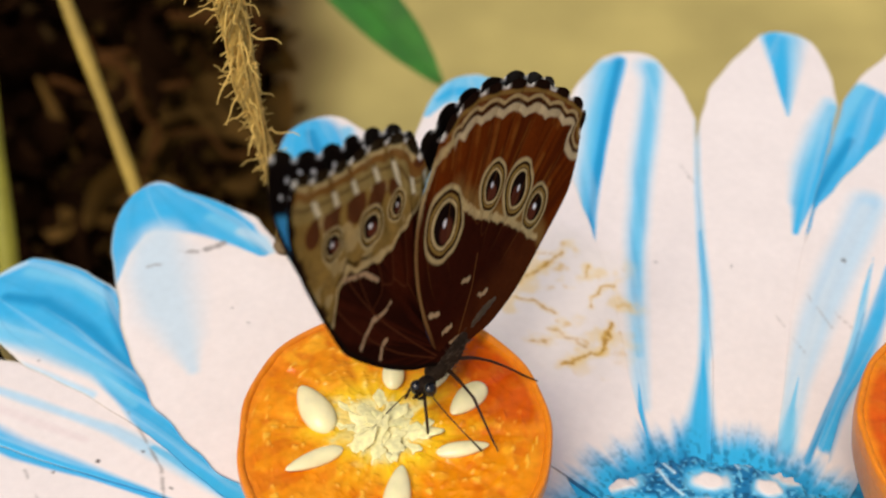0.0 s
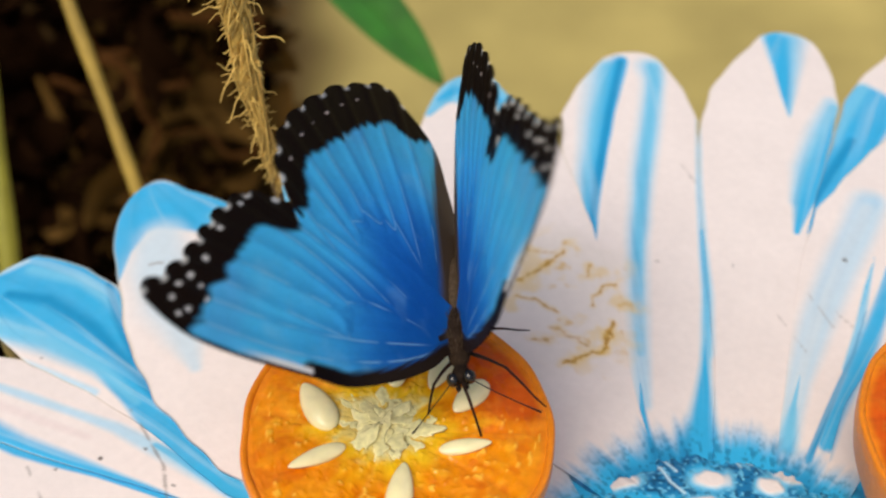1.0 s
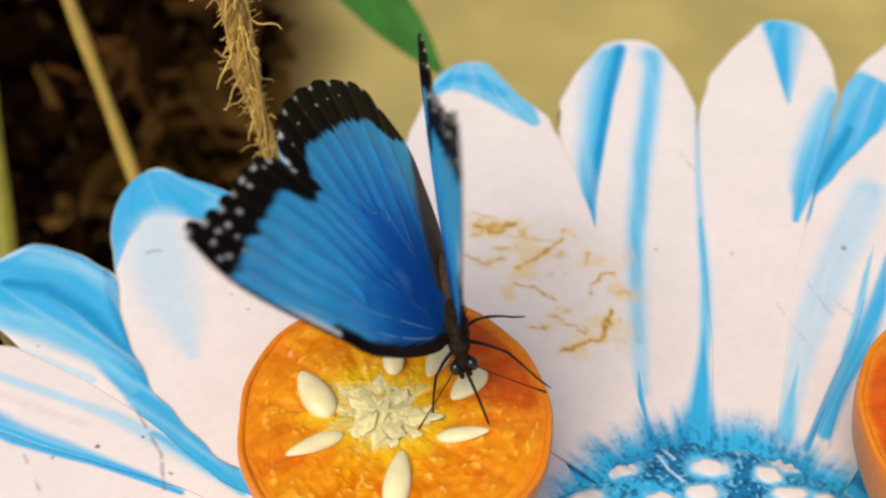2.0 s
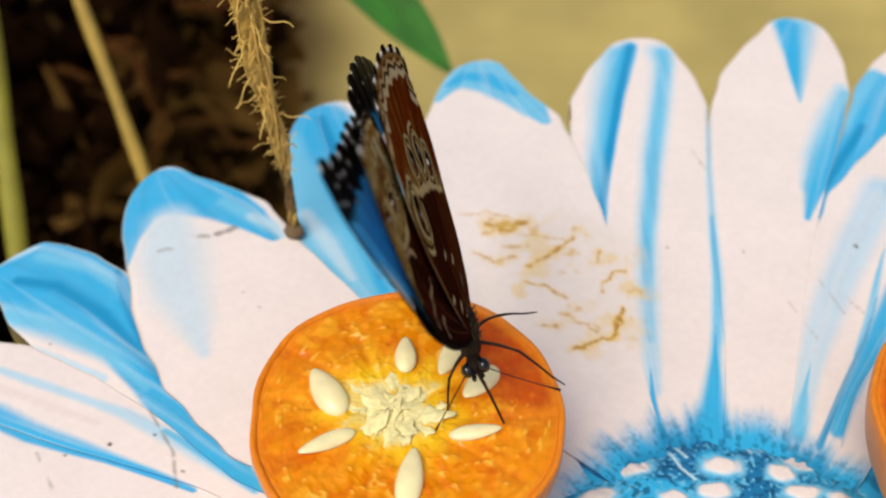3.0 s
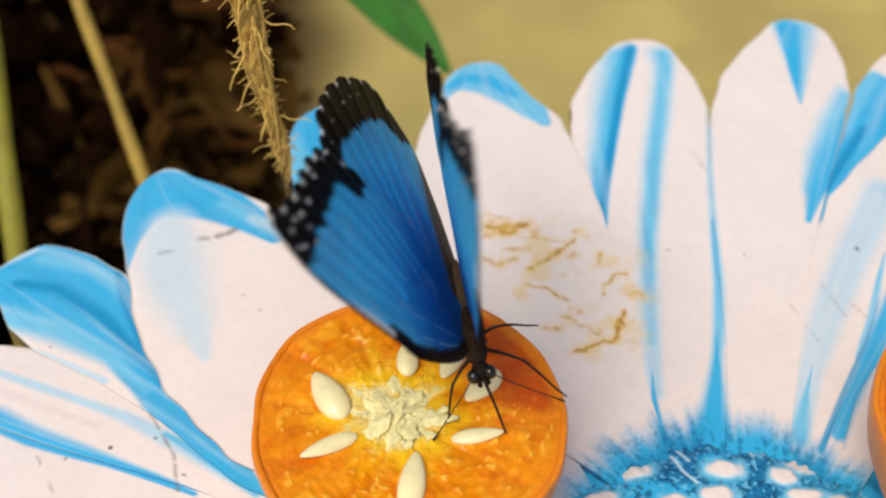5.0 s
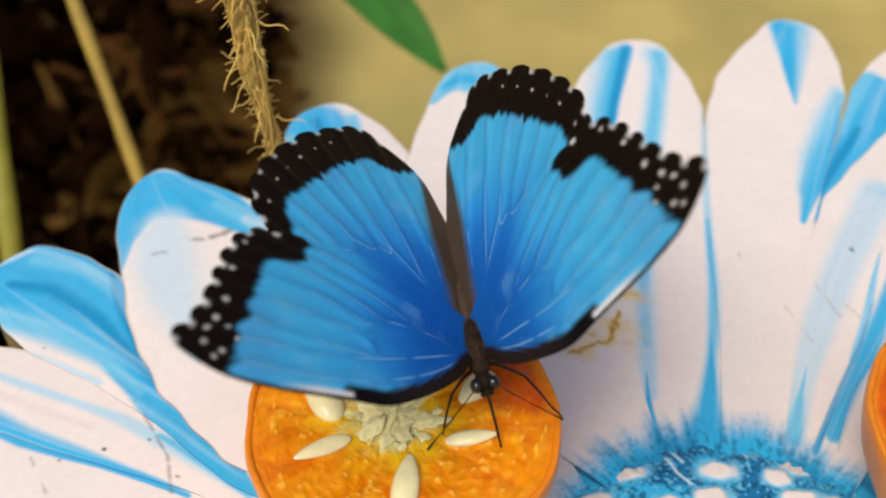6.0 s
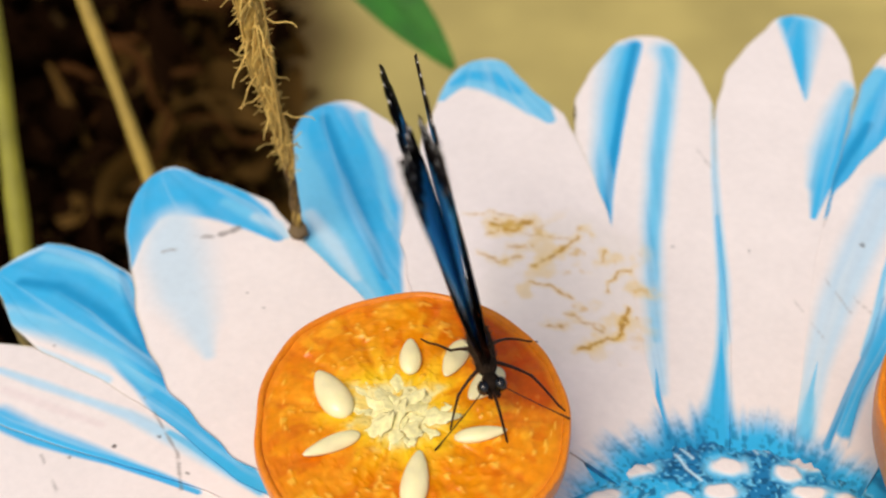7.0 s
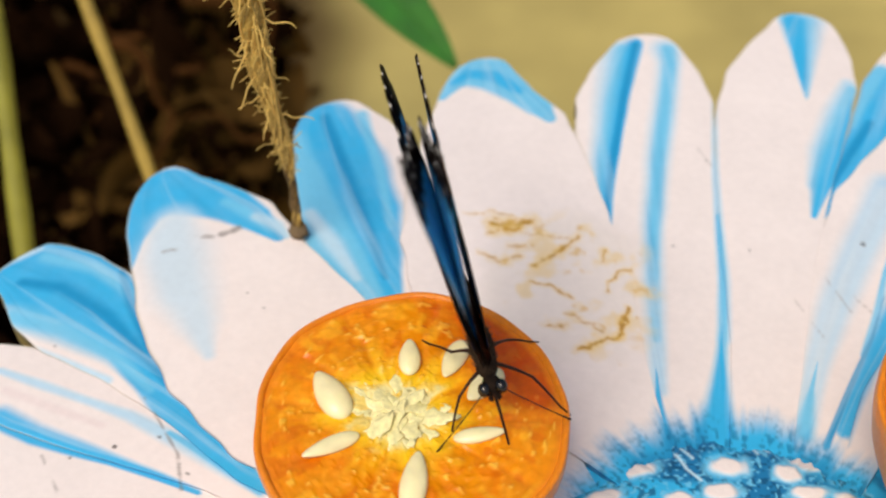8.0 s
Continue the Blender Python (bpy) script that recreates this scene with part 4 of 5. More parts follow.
def dead_foliage():
    """A dark bed of withered leaves and roots, its dark left and lit right put into leaf colours."""
    rnd = random.Random(5)
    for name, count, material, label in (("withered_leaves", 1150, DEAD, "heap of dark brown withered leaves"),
                                         ("olive_leaves", 760, DEAD_OLIVE, "dull olive-brown leaves, coloured for the lit right side of the heap")):
        bits = []
        for k in range(count):
            far = rnd.uniform(0, 1)
            depth = 0.88 + 0.4 * far
            # brighter olive leaves gather to the right: the heap's lit side as colour
            sx = rnd.uniform(-0.40 if material is DEAD else -0.31, -0.165 + 0.03 * rnd.random())
            sy = rnd.uniform(-0.32, 0.26) if material is not DEAD_OLIVE else rnd.uniform(-0.2, 0.12)
            if material is DEAD_OLIVE and rnd.random() < 0.35:
                sx, sy = rnd.uniform(-0.26, -0.13), rnd.uniform(-0.2, 0.2)
            elif material is DEAD_OLIVE and rnd.random() < 0.6:
                sx, sy, depth = rnd.uniform(-0.27, -0.145), rnd.uniform(-0.2, 0.26), rnd.uniform(0.92, 1.2)
            c = np.array([0.012 + sx * depth, -0.185 + depth * (0.707 + 0.707 * sy), 0.215 + depth * (-0.707 + 0.707 * sy)])
            ln, wd = rnd.uniform(0.03, 0.09), rnd.uniform(0.006, 0.019)
            a, e = rnd.uniform(0, 6.28), rnd.uniform(-1.1, 0.9)
            d = np.array([math.cos(a) * math.cos(e), math.sin(a) * math.cos(e), math.sin(e)])
            sd = np.cross(d, [rnd.uniform(-1, 1), rnd.uniform(-1, 1), rnd.uniform(-1, 1)])
            sd /= np.linalg.norm(sd) + 1e-9
            up = np.cross(sd, d)
            q = np.linspace(-0.5, 0.5, 6)
            crv = rnd.uniform(-1.6, 1.6)
            mid = c + d * (q * ln)[:, None] + up * (crv * ln * q ** 2)[:, None]
            ww = wd * np.cos(q * 2.9)[:, None]
            v = np.concatenate([mid - sd * ww, mid + up * wd * 0.25, mid + sd * ww])
            f = [(i, i + 1, 7 + i, 6 + i) for i in range(5)] + [(6 + i, 7 + i, 13 + i, 12 + i) for i in range(5)]
            bits.append((v, f))
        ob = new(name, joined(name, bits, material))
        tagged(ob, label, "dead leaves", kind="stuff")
    for k in range(24):
        depth = rnd.uniform(0.84, 1.02)
        sx, sy = rnd.uniform(-0.27, -0.14), rnd.uniform(-0.02, 0.24)
        c = np.array([0.012 + sx * depth, -0.185 + depth * (0.707 + 0.707 * sy), 0.215 + depth * (-0.707 + 0.707 * sy)])
        a, bow, ln = rnd.uniform(0, 6.28), rnd.uniform(0.01, 0.05), rnd.uniform(0.03, 0.11)
        d = np.array([math.cos(a), 0.5 * math.sin(a), 0.8 * math.sin(a)])
        up = np.array([-math.sin(a), 0.3, 0.7 * math.cos(a)])
        q = np.linspace(-1, 1, 12)[:, None]
        p = c + d * ln * q * 0.5 - up * bow * q ** 2 + 0.004 * np.sin(q * 5 + k)
        v, f = tube(p, rnd.uniform(0.002, 0.0045) * np.linspace(1, 0.4, 12), 6)
        tagged(new("dry_root", mesh_from("dry_root", v, f, DEAD_TAN)), "curled reddish-brown dry root among dead leaves", "root", group="dry roots in the heap")
    # the dark bank of soil that they lie on
    nu, nv = 40, 40
    X, Y = np.meshgrid(np.linspace(-1.6, 0.02, nu), np.linspace(0.25, 1.9, nv), indexing="ij")
    e = step(0.0, 0.55, -0.20 - 0.02 * np.sin(Y * 9) - X) * step(0.2, 0.5, Y) * step(-1.6, -1.1, X) * (1 - step(1.5, 1.9, Y))
    Z = -0.905 + e * (0.36 + 0.05 * mottle(X, Y, 8, 3))
    tagged(new("soil_bank", mesh_from("soil_bank", np.c_[X.ravel(), Y.ravel(), Z.ravel()], grid_faces(nu, nv), SOIL)), "dark soil bank under dead leaves", "soil", kind="structure")


dead_foliage()

# ======== butterfly ========
L = 0.066
HINGE = (0.0012, 0.0012)
FORE_BASE = (0.0005, 0.003)
HIND_BASE = (0.0005, -0.003)
butterfly = tagged(new("butterfly"), "blue morpho butterfly with black-edged wings feeding on the orange", "butterfly")
# outlines: costa, outer margin and inner margin, in wing lengths
FORE = [(-0.05, 0.01), (0.02, 0.085), (0.082, 0.165), (0.21, 0.281), (0.373, 0.396), (0.498, 0.437), (0.596, 0.464), (0.717, 0.494), (0.836, 0.511), (0.927, 0.496),
        (0.987, 0.457), (0.946, 0.393), (0.91, 0.318), (0.882, 0.24), (0.86, 0.168), (0.826, 0.086), (0.773, 0.005), (0.68, -0.045), (0.54, -0.095), (0.4, -0.13), (0.18, -0.145), (-0.05, -0.11)]
HIND = [(-0.05, 0.03), (0.07, 0.140), (0.27, 0.162), (0.40, 0.148), (0.506, 0.106), (0.577, 0.048), (0.625, -0.02), (0.668, -0.09), (0.686, -0.17), (0.667, -0.28), (0.615, -0.385), (0.55, -0.49),
        (0.46, -0.61), (0.362, -0.707), (0.27, -0.787), (0.185, -0.835), (0.115, -0.80), (0.030, -0.755), (-0.045, -0.68), (-0.085, -0.55), (-0.115, -0.43), (-0.135, -0.32), (-0.138, -0.22), (-0.12, -0.12), (-0.08, -0.03)]
FORE_MARGIN = (10, 17)
HIND_MARGIN = (7, 16)
FORE_SCALLOPS, HIND_SCALLOPS = 7, 8
FORE_CAMBER, HIND_CAMBER = (0.0872, 0.0775), (0.0556, 0.0270)


def outline(points, margin, scallops):
    """Dense outline, with the outer margin scalloped; returns the line and that margin without its scallops."""
    p = bezier(points, 40 * (len(points) - 1) + 1)
    i0, i1 = 40 * margin[0], 40 * margin[1]
    t = np.linspace(0, 1, i1 - i0)
    d = np.gradient(p, axis=0)[i0:i1]
    nrm = np.c_[d[:, 1], -d[:, 0]] / (np.linalg.norm(d, axis=1)[:, None] + 1e-9)
    c = p.mean(0)
    nrm *= np.sign(((p[i0:i1] - c) * nrm).sum(1))[:, None]
    bump_ = np.abs(np.sin(t * np.pi * scallops)) ** 0.6 - 0.6
    even = p[i0:i1].copy()
    p[i0:i1] += nrm * (0.024 * bump_ * step(0, 0.06, t) * (1 - step(0.94, 1, t)))[:, None]
    return p, even


def margin_field(x, y, line):
    """Distance to the outer margin and place along it."""
    best, at = np.full(len(x), 9.0), np.zeros(len(x))
    n = len(line)
    for k in range(0, n, 3):
        d = np.hypot(x - line[k, 0], y - line[k, 1])
        near = d < best
        best, at = np.where(near, d, best), np.where(near, k / (n - 1), at)
    return best, at


def dots(col, x, y, spots, colour):
    for sx, sy, r, stretch in spots:
        a = math.atan2(sy, sx)
        u, w = (x - sx) * math.cos(a) + (y - sy) * math.sin(a), -(x - sx) * math.sin(a) + (y - sy) * math.cos(a)
        col = blend(col, colour, 1 - step(0.65, 1.25, np.hypot(u / stretch, w) / (0.70 * r) + 0.5 * (mottle(x, y, 120, 2) - 0.5)))
    return col


BLACK = (0.0085, 0.0050, 0.0038)
BLUE = (0.026, 0.25, 0.68)
CYAN = (0.075, 0.53, 0.88)
NAVY = (0.010, 0.125, 0.46)
BROWN = (0.050, 0.009, 0.003)
DARK_BROWN = (0.018, 0.0045, 0.0025)
TAN = (0.26, 0.158, 0.040)
CREAM = (0.52, 0.39, 0.185)
RUST = (0.120, 0.022, 0.003)
# veins of both wings, from the cell to the margin
FORE_VEINS = [[(0.03, 0.06), (0.20, 0.21), (0.42, 0.345), (0.62, 0.42), (0.82, 0.46)], [(0.03, 0.05), (0.22, 0.165), (0.40, 0.262), (0.62, 0.345), (0.88, 0.40)], [(0.40, 0.262), (0.60, 0.295), (0.89, 0.325)],
              [(0.40, 0.262), (0.44, 0.20), (0.62, 0.215), (0.87, 0.25)], [(0.44, 0.20), (0.42, 0.15), (0.62, 0.13), (0.84, 0.16)], [(0.42, 0.15), (0.36, 0.10), (0.60, 0.06), (0.81, 0.08)],
              [(0.04, 0.03), (0.20, 0.06), (0.36, 0.10)], [(0.20, 0.06), (0.42, 0.015), (0.76, 0.0)], [(0.03, 0.01), (0.30, -0.04), (0.62, -0.055)]]
HIND_VEINS = [[(0.03, 0.03), (0.22, 0.09), (0.42, 0.07), (0.66, -0.09)], [(0.04, 0.01), (0.20, 0.0), (0.36, -0.02), (0.68, -0.20)], [(0.36, -0.02), (0.40, -0.10), (0.66, -0.30)],
              [(0.40, -0.10), (0.36, -0.17), (0.60, -0.41)], [(0.36, -0.17), (0.28, -0.20), (0.52, -0.53)], [(0.28, -0.20), (0.22, -0.22), (0.42, -0.65)], [(0.03, -0.02), (0.12, -0.12), (0.22, -0.22)],
              [(0.10, -0.10), (0.17, -0.36), (0.30, -0.76)], [(0.03, -0.05), (0.05, -0.35), (0.16, -0.80)]]


def vein_dist(x, y, fore):
    best = np.full(len(x), 9.0)
    for line in FORE_VEINS if fore else HIND_VEINS:
        best = np.minimum(best, poly_dist(x, y, bezier(line, 14)))
    return best


def upper_paint(x, y, fore, line):
    """Upper side: blue field, black scalloped border with white spots."""
    d, at = margin_field(x, y, line)
    r, th = np.hypot(x, y), np.arctan2(y, x)
    fine = mottle(th * 90, r * 3, 1.0, 2)
    broad = mottle(th * 5 + 2, r * 1.5, 1.0, 2)
    v = vein_dist(x, y, fore)
    col = np.tile(np.array(BLUE), (len(x), 1))
    # paler and greener away from the root, deeper towards the leading edge of the fore wing
    lead = poly_dist(x, y, FORE[1:9]) if fore else np.full(len(x), 0.4)
    col = blend(col, CYAN, 0.92 * step(0.20, 0.62, r + 0.22 * (broad - 0.5) - (0.14 * (1 - step(0.05, 0.28, lead)) if fore else 0.0)))
    col = blend(col, NAVY, 0.85 * (1 - step(0.10, 0.46, r + 0.16 * (broad - 0.5) - (0.16 * (1 - step(0.04, 0.20, lead)) if fore else -0.04))))
    col = blend(col, (0.10, 0.30, 0.66), 0.40 * (step(0.55, 0.8, x) * step(0.12, 0.3, y) if fore else step(0.62, 0.8, broad)) * step(0.4, 0.7, mottle(x, y, 5, 2)))
    col *= (1 + 0.05 * (fine - 0.5) + 0.06 * (mottle(x, y, 25, 3) - 0.5))[:, None]
    # veins: a pale line with a darker flank, broken by wear
    worn = step(0.30, 0.60, mottle(x, y, 14, 2))
    col = blend(col, NAVY, 0.20 * (1 - step(0.004, 0.014, v)))
    col = blend(col, (0.34, 0.66, 0.86), 0.60 * worn * (1 - step(0.0012, 0.0042, v)) * step(0.10, 0.22, r))
    # rubbed patches
    col = blend(col, (0.30, 0.62, 0.84), 0.25 * step(0.60, 0.85, mottle(x + 3, y, 9, 3)))
    ragged = 0.018 * (mottle(th * 22, r * 0, 1.0, 1) - 0.5) + 0.008 * (1 - step(0.0, 0.03, v)) + 0.02 * (fine - 0.5)
    width = (0.100 + 0.045 * (1 - step(0.0, 0.30, at)) if fore else 0.105 + 0.040 * step(0.15, 0.45, at)) + ragged
    if not fore:
        d = np.minimum(d, poly_dist(x, y, HIND[15:17]) + 0.03)
    col = blend(col, BLACK, 1 - step(width - 0.012, width + 0.010, d))
    if fore:
        ci, co = poly_dist(x, y, FORE[0:6]), poly_dist(x, y, FORE[5:11])
        col = blend(col, (0.022, 0.014, 0.010), 1 - step(0.026, 0.048, ci + 0.015 * (fine - 0.5)))
        col = blend(col, BLACK, (1 - step(0.030, 0.046, ci)) * step(0.26, 0.45, x))
        patch = (1 - step(0.016, 0.030, co)) * (1 - step(0.60, 0.74, x)) * step(0.498, 0.512, x)
        col = blend(col, (0.78, 0.77, 0.77), patch)
        col = blend(col, BLACK, 1 - step(0.005, 0.010, co))
        col = dots(col, x, y, [(0.783, 0.052, 0.008, 1.6), (0.829, 0.171, 0.008, 1.7), (0.849, 0.280, 0.009, 1.5), (0.878, 0.353, 0.009, 1.5), (0.903, 0.393, 0.008, 1.4), (0.911, 0.438, 0.009, 1.3), (0.847, 0.366, 0.007, 1.4), (0.866, 0.445, 0.008, 1.5), (0.886, 0.470, 0.008, 1.3), (0.828, 0.397, 0.006, 1.3)], (0.74, 0.72, 0.71))
    else:
        col = blend(col, (0.03, 0.022, 0.018), 1 - step(0.006, 0.014, poly_dist(x, y, HIND[0:6])))
        inner = (1 - step(0.0, 0.045, x + 0.02 * (fine - 0.5) + 0.05 * step(-0.35, -0.8, y)))
        col = blend(col, (0.085, 0.062, 0.045), inner)
        col = dots(col, x, y, [(0.345, -0.652, 0.009, 0.8), (0.42, -0.567, 0.007, 0.8), (0.489, -0.475, 0.010, 0.8), (0.545, -0.39, 0.007, 0.8), (0.59, -0.31, 0.010, 0.8), (0.635, -0.18, 0.010, 0.8)], (0.62, 0.50, 0.45))
    blue = np.clip((col[:, 2] - col[:, 0] - 0.1) * 3, 0, 1)
    # white fringe between the scallops
    sc = np.abs(np.sin(at * np.pi * (FORE_SCALLOPS if fore else HIND_SCALLOPS)))
    col = blend(col, (0.75, 0.73, 0.70), 0.75 * (1 - step(0.012, 0.019, d)) * (1 - step(0.25, 0.45, sc)))
    return np.c_[col, blue]


def ocellus(col, x, y, cx, cy, r, squash=0.94):
    a = math.atan2(cy, cx)
    u, w = (x - cx) * math.cos(a) + (y - cy) * math.sin(a), -(x - cx) * math.sin(a) + (y - cy) * math.cos(a)
    d = np.hypot(u, w / squash) / r
    col = blend(col, (0.45, 0.34, 0.16), 1 - step(1.14, 1.26, d))
    col = blend(col, DARK_BROWN, 1 - step(1.02, 1.07, d))
    col = blend(col, TAN, 1 - step(0.90, 0.95, d))
    col = blend(col, DARK_BROWN, (1 - step(0.80, 0.83, d)))
    col = blend(col, CREAM, (1 - step(0.76, 0.79, d)))
    col = blend(col, (0.010, 0.005, 0.004), 1 - step(0.64, 0.69, d))
    col = blend(col, (0.11, 0.03, 0.016), (1 - step(0.28, 0.48, np.hypot(u + 0.26 * r, w) / r)) * 0.8)
    return blend(col, (0.85, 0.85, 0.88), 1 - step(0.09, 0.17, np.hypot(u - 0.04 * r, w) / r))


def under_paint(x, y, fore, line):
    """Under side: brown with cream bands and eye spots."""
    d, at = margin_field(x, y, line)
    r, th = np.hypot(x, y), np.arctan2(y, x)
    streak = mottle(th * 26, r * 2, 1.0, 2)
    wav = mottle(x, y, 16, 2)
    fleck = mottle(x, y, 70, 2)
    cell = np.abs(np.sin(at * np.pi * (FORE_SCALLOPS if fore else HIND_SCALLOPS)))
    v = vein_dist(x, y, fore)
    if fore:
        # dark root
        col = np.tile(np.array(DARK_BROWN), (len(x), 1))
        col = blend(col, (0.045, 0.009, 0.004), 0.8 * step(0.4, 0.7, streak))
        col = blend(col, BROWN, 0.8 * (1 - step(0.02, 0.14, poly_dist(x, y, [(0.60, -0.10), (0.45, 0.03), (0.40, 0.10)]))))
        # pale field between the root and the margin
        ys = np.array([-0.14, -0.02, 0.055, 0.158, 0.252, 0.328, 0.382, 0.418, 0.50])
        xb = np.interp(y, ys, [0.59, 0.557, 0.531, 0.518, 0.559, 0.606, 0.56, 0.49, 0.47]) + 0.03 * (wav - 0.5) - 0.016 * (1 - step(0.0, 0.03, v))
        into = x - xb
        pale = step(-0.004, 0.006, into)
        col = blend(col, TAN, pale)
        col = blend(col, (0.19, 0.115, 0.035), 0.6 * pale * step(0.45, 0.65, fleck))
        col = blend(col, CREAM, 0.5 * pale * step(0.55, 0.68, mottle(x, y, 24, 2)))
        col = blend(col, CREAM, 0.85 * (1 - step(0.004, 0.012, np.abs(into - 0.008 + 0.01 * (fleck - 0.5)))))
        col = blend(col, DARK_BROWN, 0.8 * (1 - step(0.003, 0.008, np.abs(into - 0.026 + 0.012 * (fleck - 0.5)))) * step(0.18, 0.26, y))
        # dark and cream ticks along the leading edge
        costa = poly_dist(x, y, FORE[5:11])
        tick = mottle(x * 30, y * 0 + 3, 1.0, 1)
        col = blend(col, np.array(DARK_BROWN), 0.9 * (1 - step(0.018, 0.034, costa + 0.02 * (tick - 0.5))) * step(0.50, 0.58, tick))
        # rusty cells
        for sx, sy, sr in ((0.805, 0.425, 0.034), (0.780, 0.340, 0.041), (0.745, 0.250, 0.044), (0.712, 0.157, 0.040), (0.682, 0.069, 0.042), (0.652, -0.022, 0.038)):
            e = np.hypot((x - sx) / 1.15, y - sy) / sr + 0.6 * (wav - 0.5)
            col = blend(col, (0.090, 0.026, 0.010), 0.95 * (1 - step(0.80, 1.05, e)))
        # rows of cells along the edge
        mid = step(0.25, 0.55, cell)
        edge = 1 - step(0.105, 0.118, d)
        col = blend(col, (0.29, 0.205, 0.07), 0.85 * (1 - step(0.026, 0.034, np.abs(d - 0.076))))
        col = blend(col, (0.13, 0.075, 0.025), 0.85 * edge * (1 - step(0.003, 0.009, v)))
        col = blend(col, (0.13, 0.075, 0.025), 0.75 * (1 - step(0.003, 0.008, np.abs(d - 0.074))))
        col = blend(col, (0.74, 0.66, 0.47), 0.85 * (1 - step(0.005, 0.012, v)) * (1 - step(0.016, 0.026, np.abs(d - 0.083))))
        col = blend(col, (0.20, 0.085, 0.02), 0.85 * (1 - step(0.010, 0.016, np.abs(d - 0.042 + 0.010 * (cell - 0.5)))))
        col = blend(col, CREAM, 0.9 * mid * (1 - step(0.005, 0.011, np.abs(d - 0.026 + 0.008 * (cell - 0.5)))))
        for pts in ([(0.34, 0.335), (0.352, 0.305), (0.378, 0.275), (0.362, 0.235), (0.367, 0.19)], [(0.24, 0.278), (0.258, 0.258), (0.272, 0.238)], [(0.584, 0.345), (0.555, 0.30), (0.537, 0.262), (0.50, 0.236), (0.469, 0.215)]):
            col = blend(col, (0.46, 0.30, 0.17), 0.85 * (1 - step(0.004, 0.010, poly_dist(x, y, pts) + 0.012 * (fleck - 0.5))))
        for cx, cy, rr in ((0.714, 0.360, 0.042), (0.642, 0.204, 0.051), (0.616, 0.085, 0.039)):
            col = ocellus(col, x, y, cx, cy, rr)
        col = blend(col, (0.10, 0.03, 0.012), 0.6 * (1 - step(0.001, 0.004, v)) * (1 - pale))
        col = blend(col, BLACK, 1 - step(0.008, 0.016, poly_dist(x, y, FORE[0:11])))
    else:
        # dark maroon root, rusty outer half with pale streaks between the veins
        col = np.tile(np.array(BROWN), (len(x), 1))
        line_in = [(0.53, 0.02), (0.43, -0.10), (0.297, -0.189), (0.163, -0.317), (0.05, -0.40), (-0.05, -0.46)]
        side = y - np.interp(x, [p[0] for p in line_in[::-1]], [p[1] for p in line_in[::-1]])
        root = step(-0.02, 0.03, side)
        col = blend(col, RUST, (1 - root) * (0.35 + 0.65 * step(0.35, 0.7, streak)))
        col = blend(col, (0.22, 0.075, 0.014), 0.55 * (1 - root) * (1 - step(0.004, 0.016, np.abs(v - 0.022))) * step(0.4, 0.65, wav))
        col = blend(col, (0.028, 0.006, 0.003), 0.85 * root * (1 - step(0.30, 0.52, r + 0.12 * (wav - 0.5))))
        col = blend(col, (0.085, 0.022, 0.006), 0.6 * root * (1 - step(-0.05, 0.12, x + 0.1 * (wav - 0.5))))
        # olive band and cream line inside the eye spots
        band = poly_dist(x, y, line_in[1:])
        col = blend(col, (0.23, 0.125, 0.035), 0.85 * (1 - step(0.02, 0.09, band + 0.04 * (wav - 0.5))) * (1 - step(-0.01, 0.02, side)))
        col = blend(col, CREAM, 0.85 * (1 - step(0.006, 0.018, band + 0.016 * (fleck - 0.5))))
        on = step(0.0, 0.05, at)
        wave = 0.016 * (cell - 0.5)
        col = blend(col, (0.12, 0.04, 0.012), 0.8 * on * (1 - step(0.070, 0.082, d)))
        col = blend(col, (0.56, 0.44, 0.26), 0.9 * on * (1 - step(0.009, 0.018, np.abs(d - 0.080 + wave + 0.02 * (wav - 0.5)))))
        col = blend(col, DARK_BROWN, 0.8 * on * (1 - step(0.004, 0.009, np.abs(d - 0.060 + wave))))
        col = blend(col, CREAM, 0.75 * on * (1 - step(0.003, 0.009, np.abs(d - 0.046 + wave))))
        col = blend(col, TAN, 0.7 * on * (1 - step(0.004, 0.009, np.abs(d - 0.024))))
        # pale leading edge, veins and short marks near the root
        lead = poly_dist(x, y, bezier([(0.07, 0.140), (0.27, 0.158), (0.40, 0.142), (0.506, 0.10), (0.577, 0.042), (0.62, -0.03), (0.62, -0.12)], 30))
        col = blend(col, (0.30, 0.16, 0.055), 0.8 * (1 - step(0.003, 0.010 , lead)) * step(0.1, 0.3, r))
        col = blend(col, CREAM, 0.8 * (1 - step(0.008, 0.022, lead + 0.02 * (fleck - 0.5))) * step(0.50, 0.58, r))
        col = blend(col, (0.25, 0.10, 0.03), 0.55 * (1 - step(0.001, 0.005, poly_dist(x, y, [(-0.011, 0.05), (0.095, -0.086), (0.182, -0.144)]))))
        for pts in ([(0.165, 0.090), (0.20, 0.131)], [(0.138, -0.082), (0.158, -0.05)], [(0.040, -0.115), (0.020, -0.13), (0.012, -0.158)], [(0.07, 0.05), (0.085, 0.09)], [(0.0, 0.03), (0.02, 0.07)]):
            col = blend(col, (0.52, 0.37, 0.20), 0.85 * (1 - step(0.004, 0.011, poly_dist(x, y, pts) + 0.01 * (fleck - 0.5))))
        for cx, cy, rr in ((0.415, -0.020, 0.096), (0.333, -0.277, 0.070), (0.067, -0.482, 0.070), (0.210, -0.405, 0.083)):
            col = ocellus(col, x, y, cx, cy, rr)
        col = blend(col, (0.20, 0.075, 0.02), 0.35 * (1 - step(0.001, 0.004, v)) * step(0.2, 0.4, r))
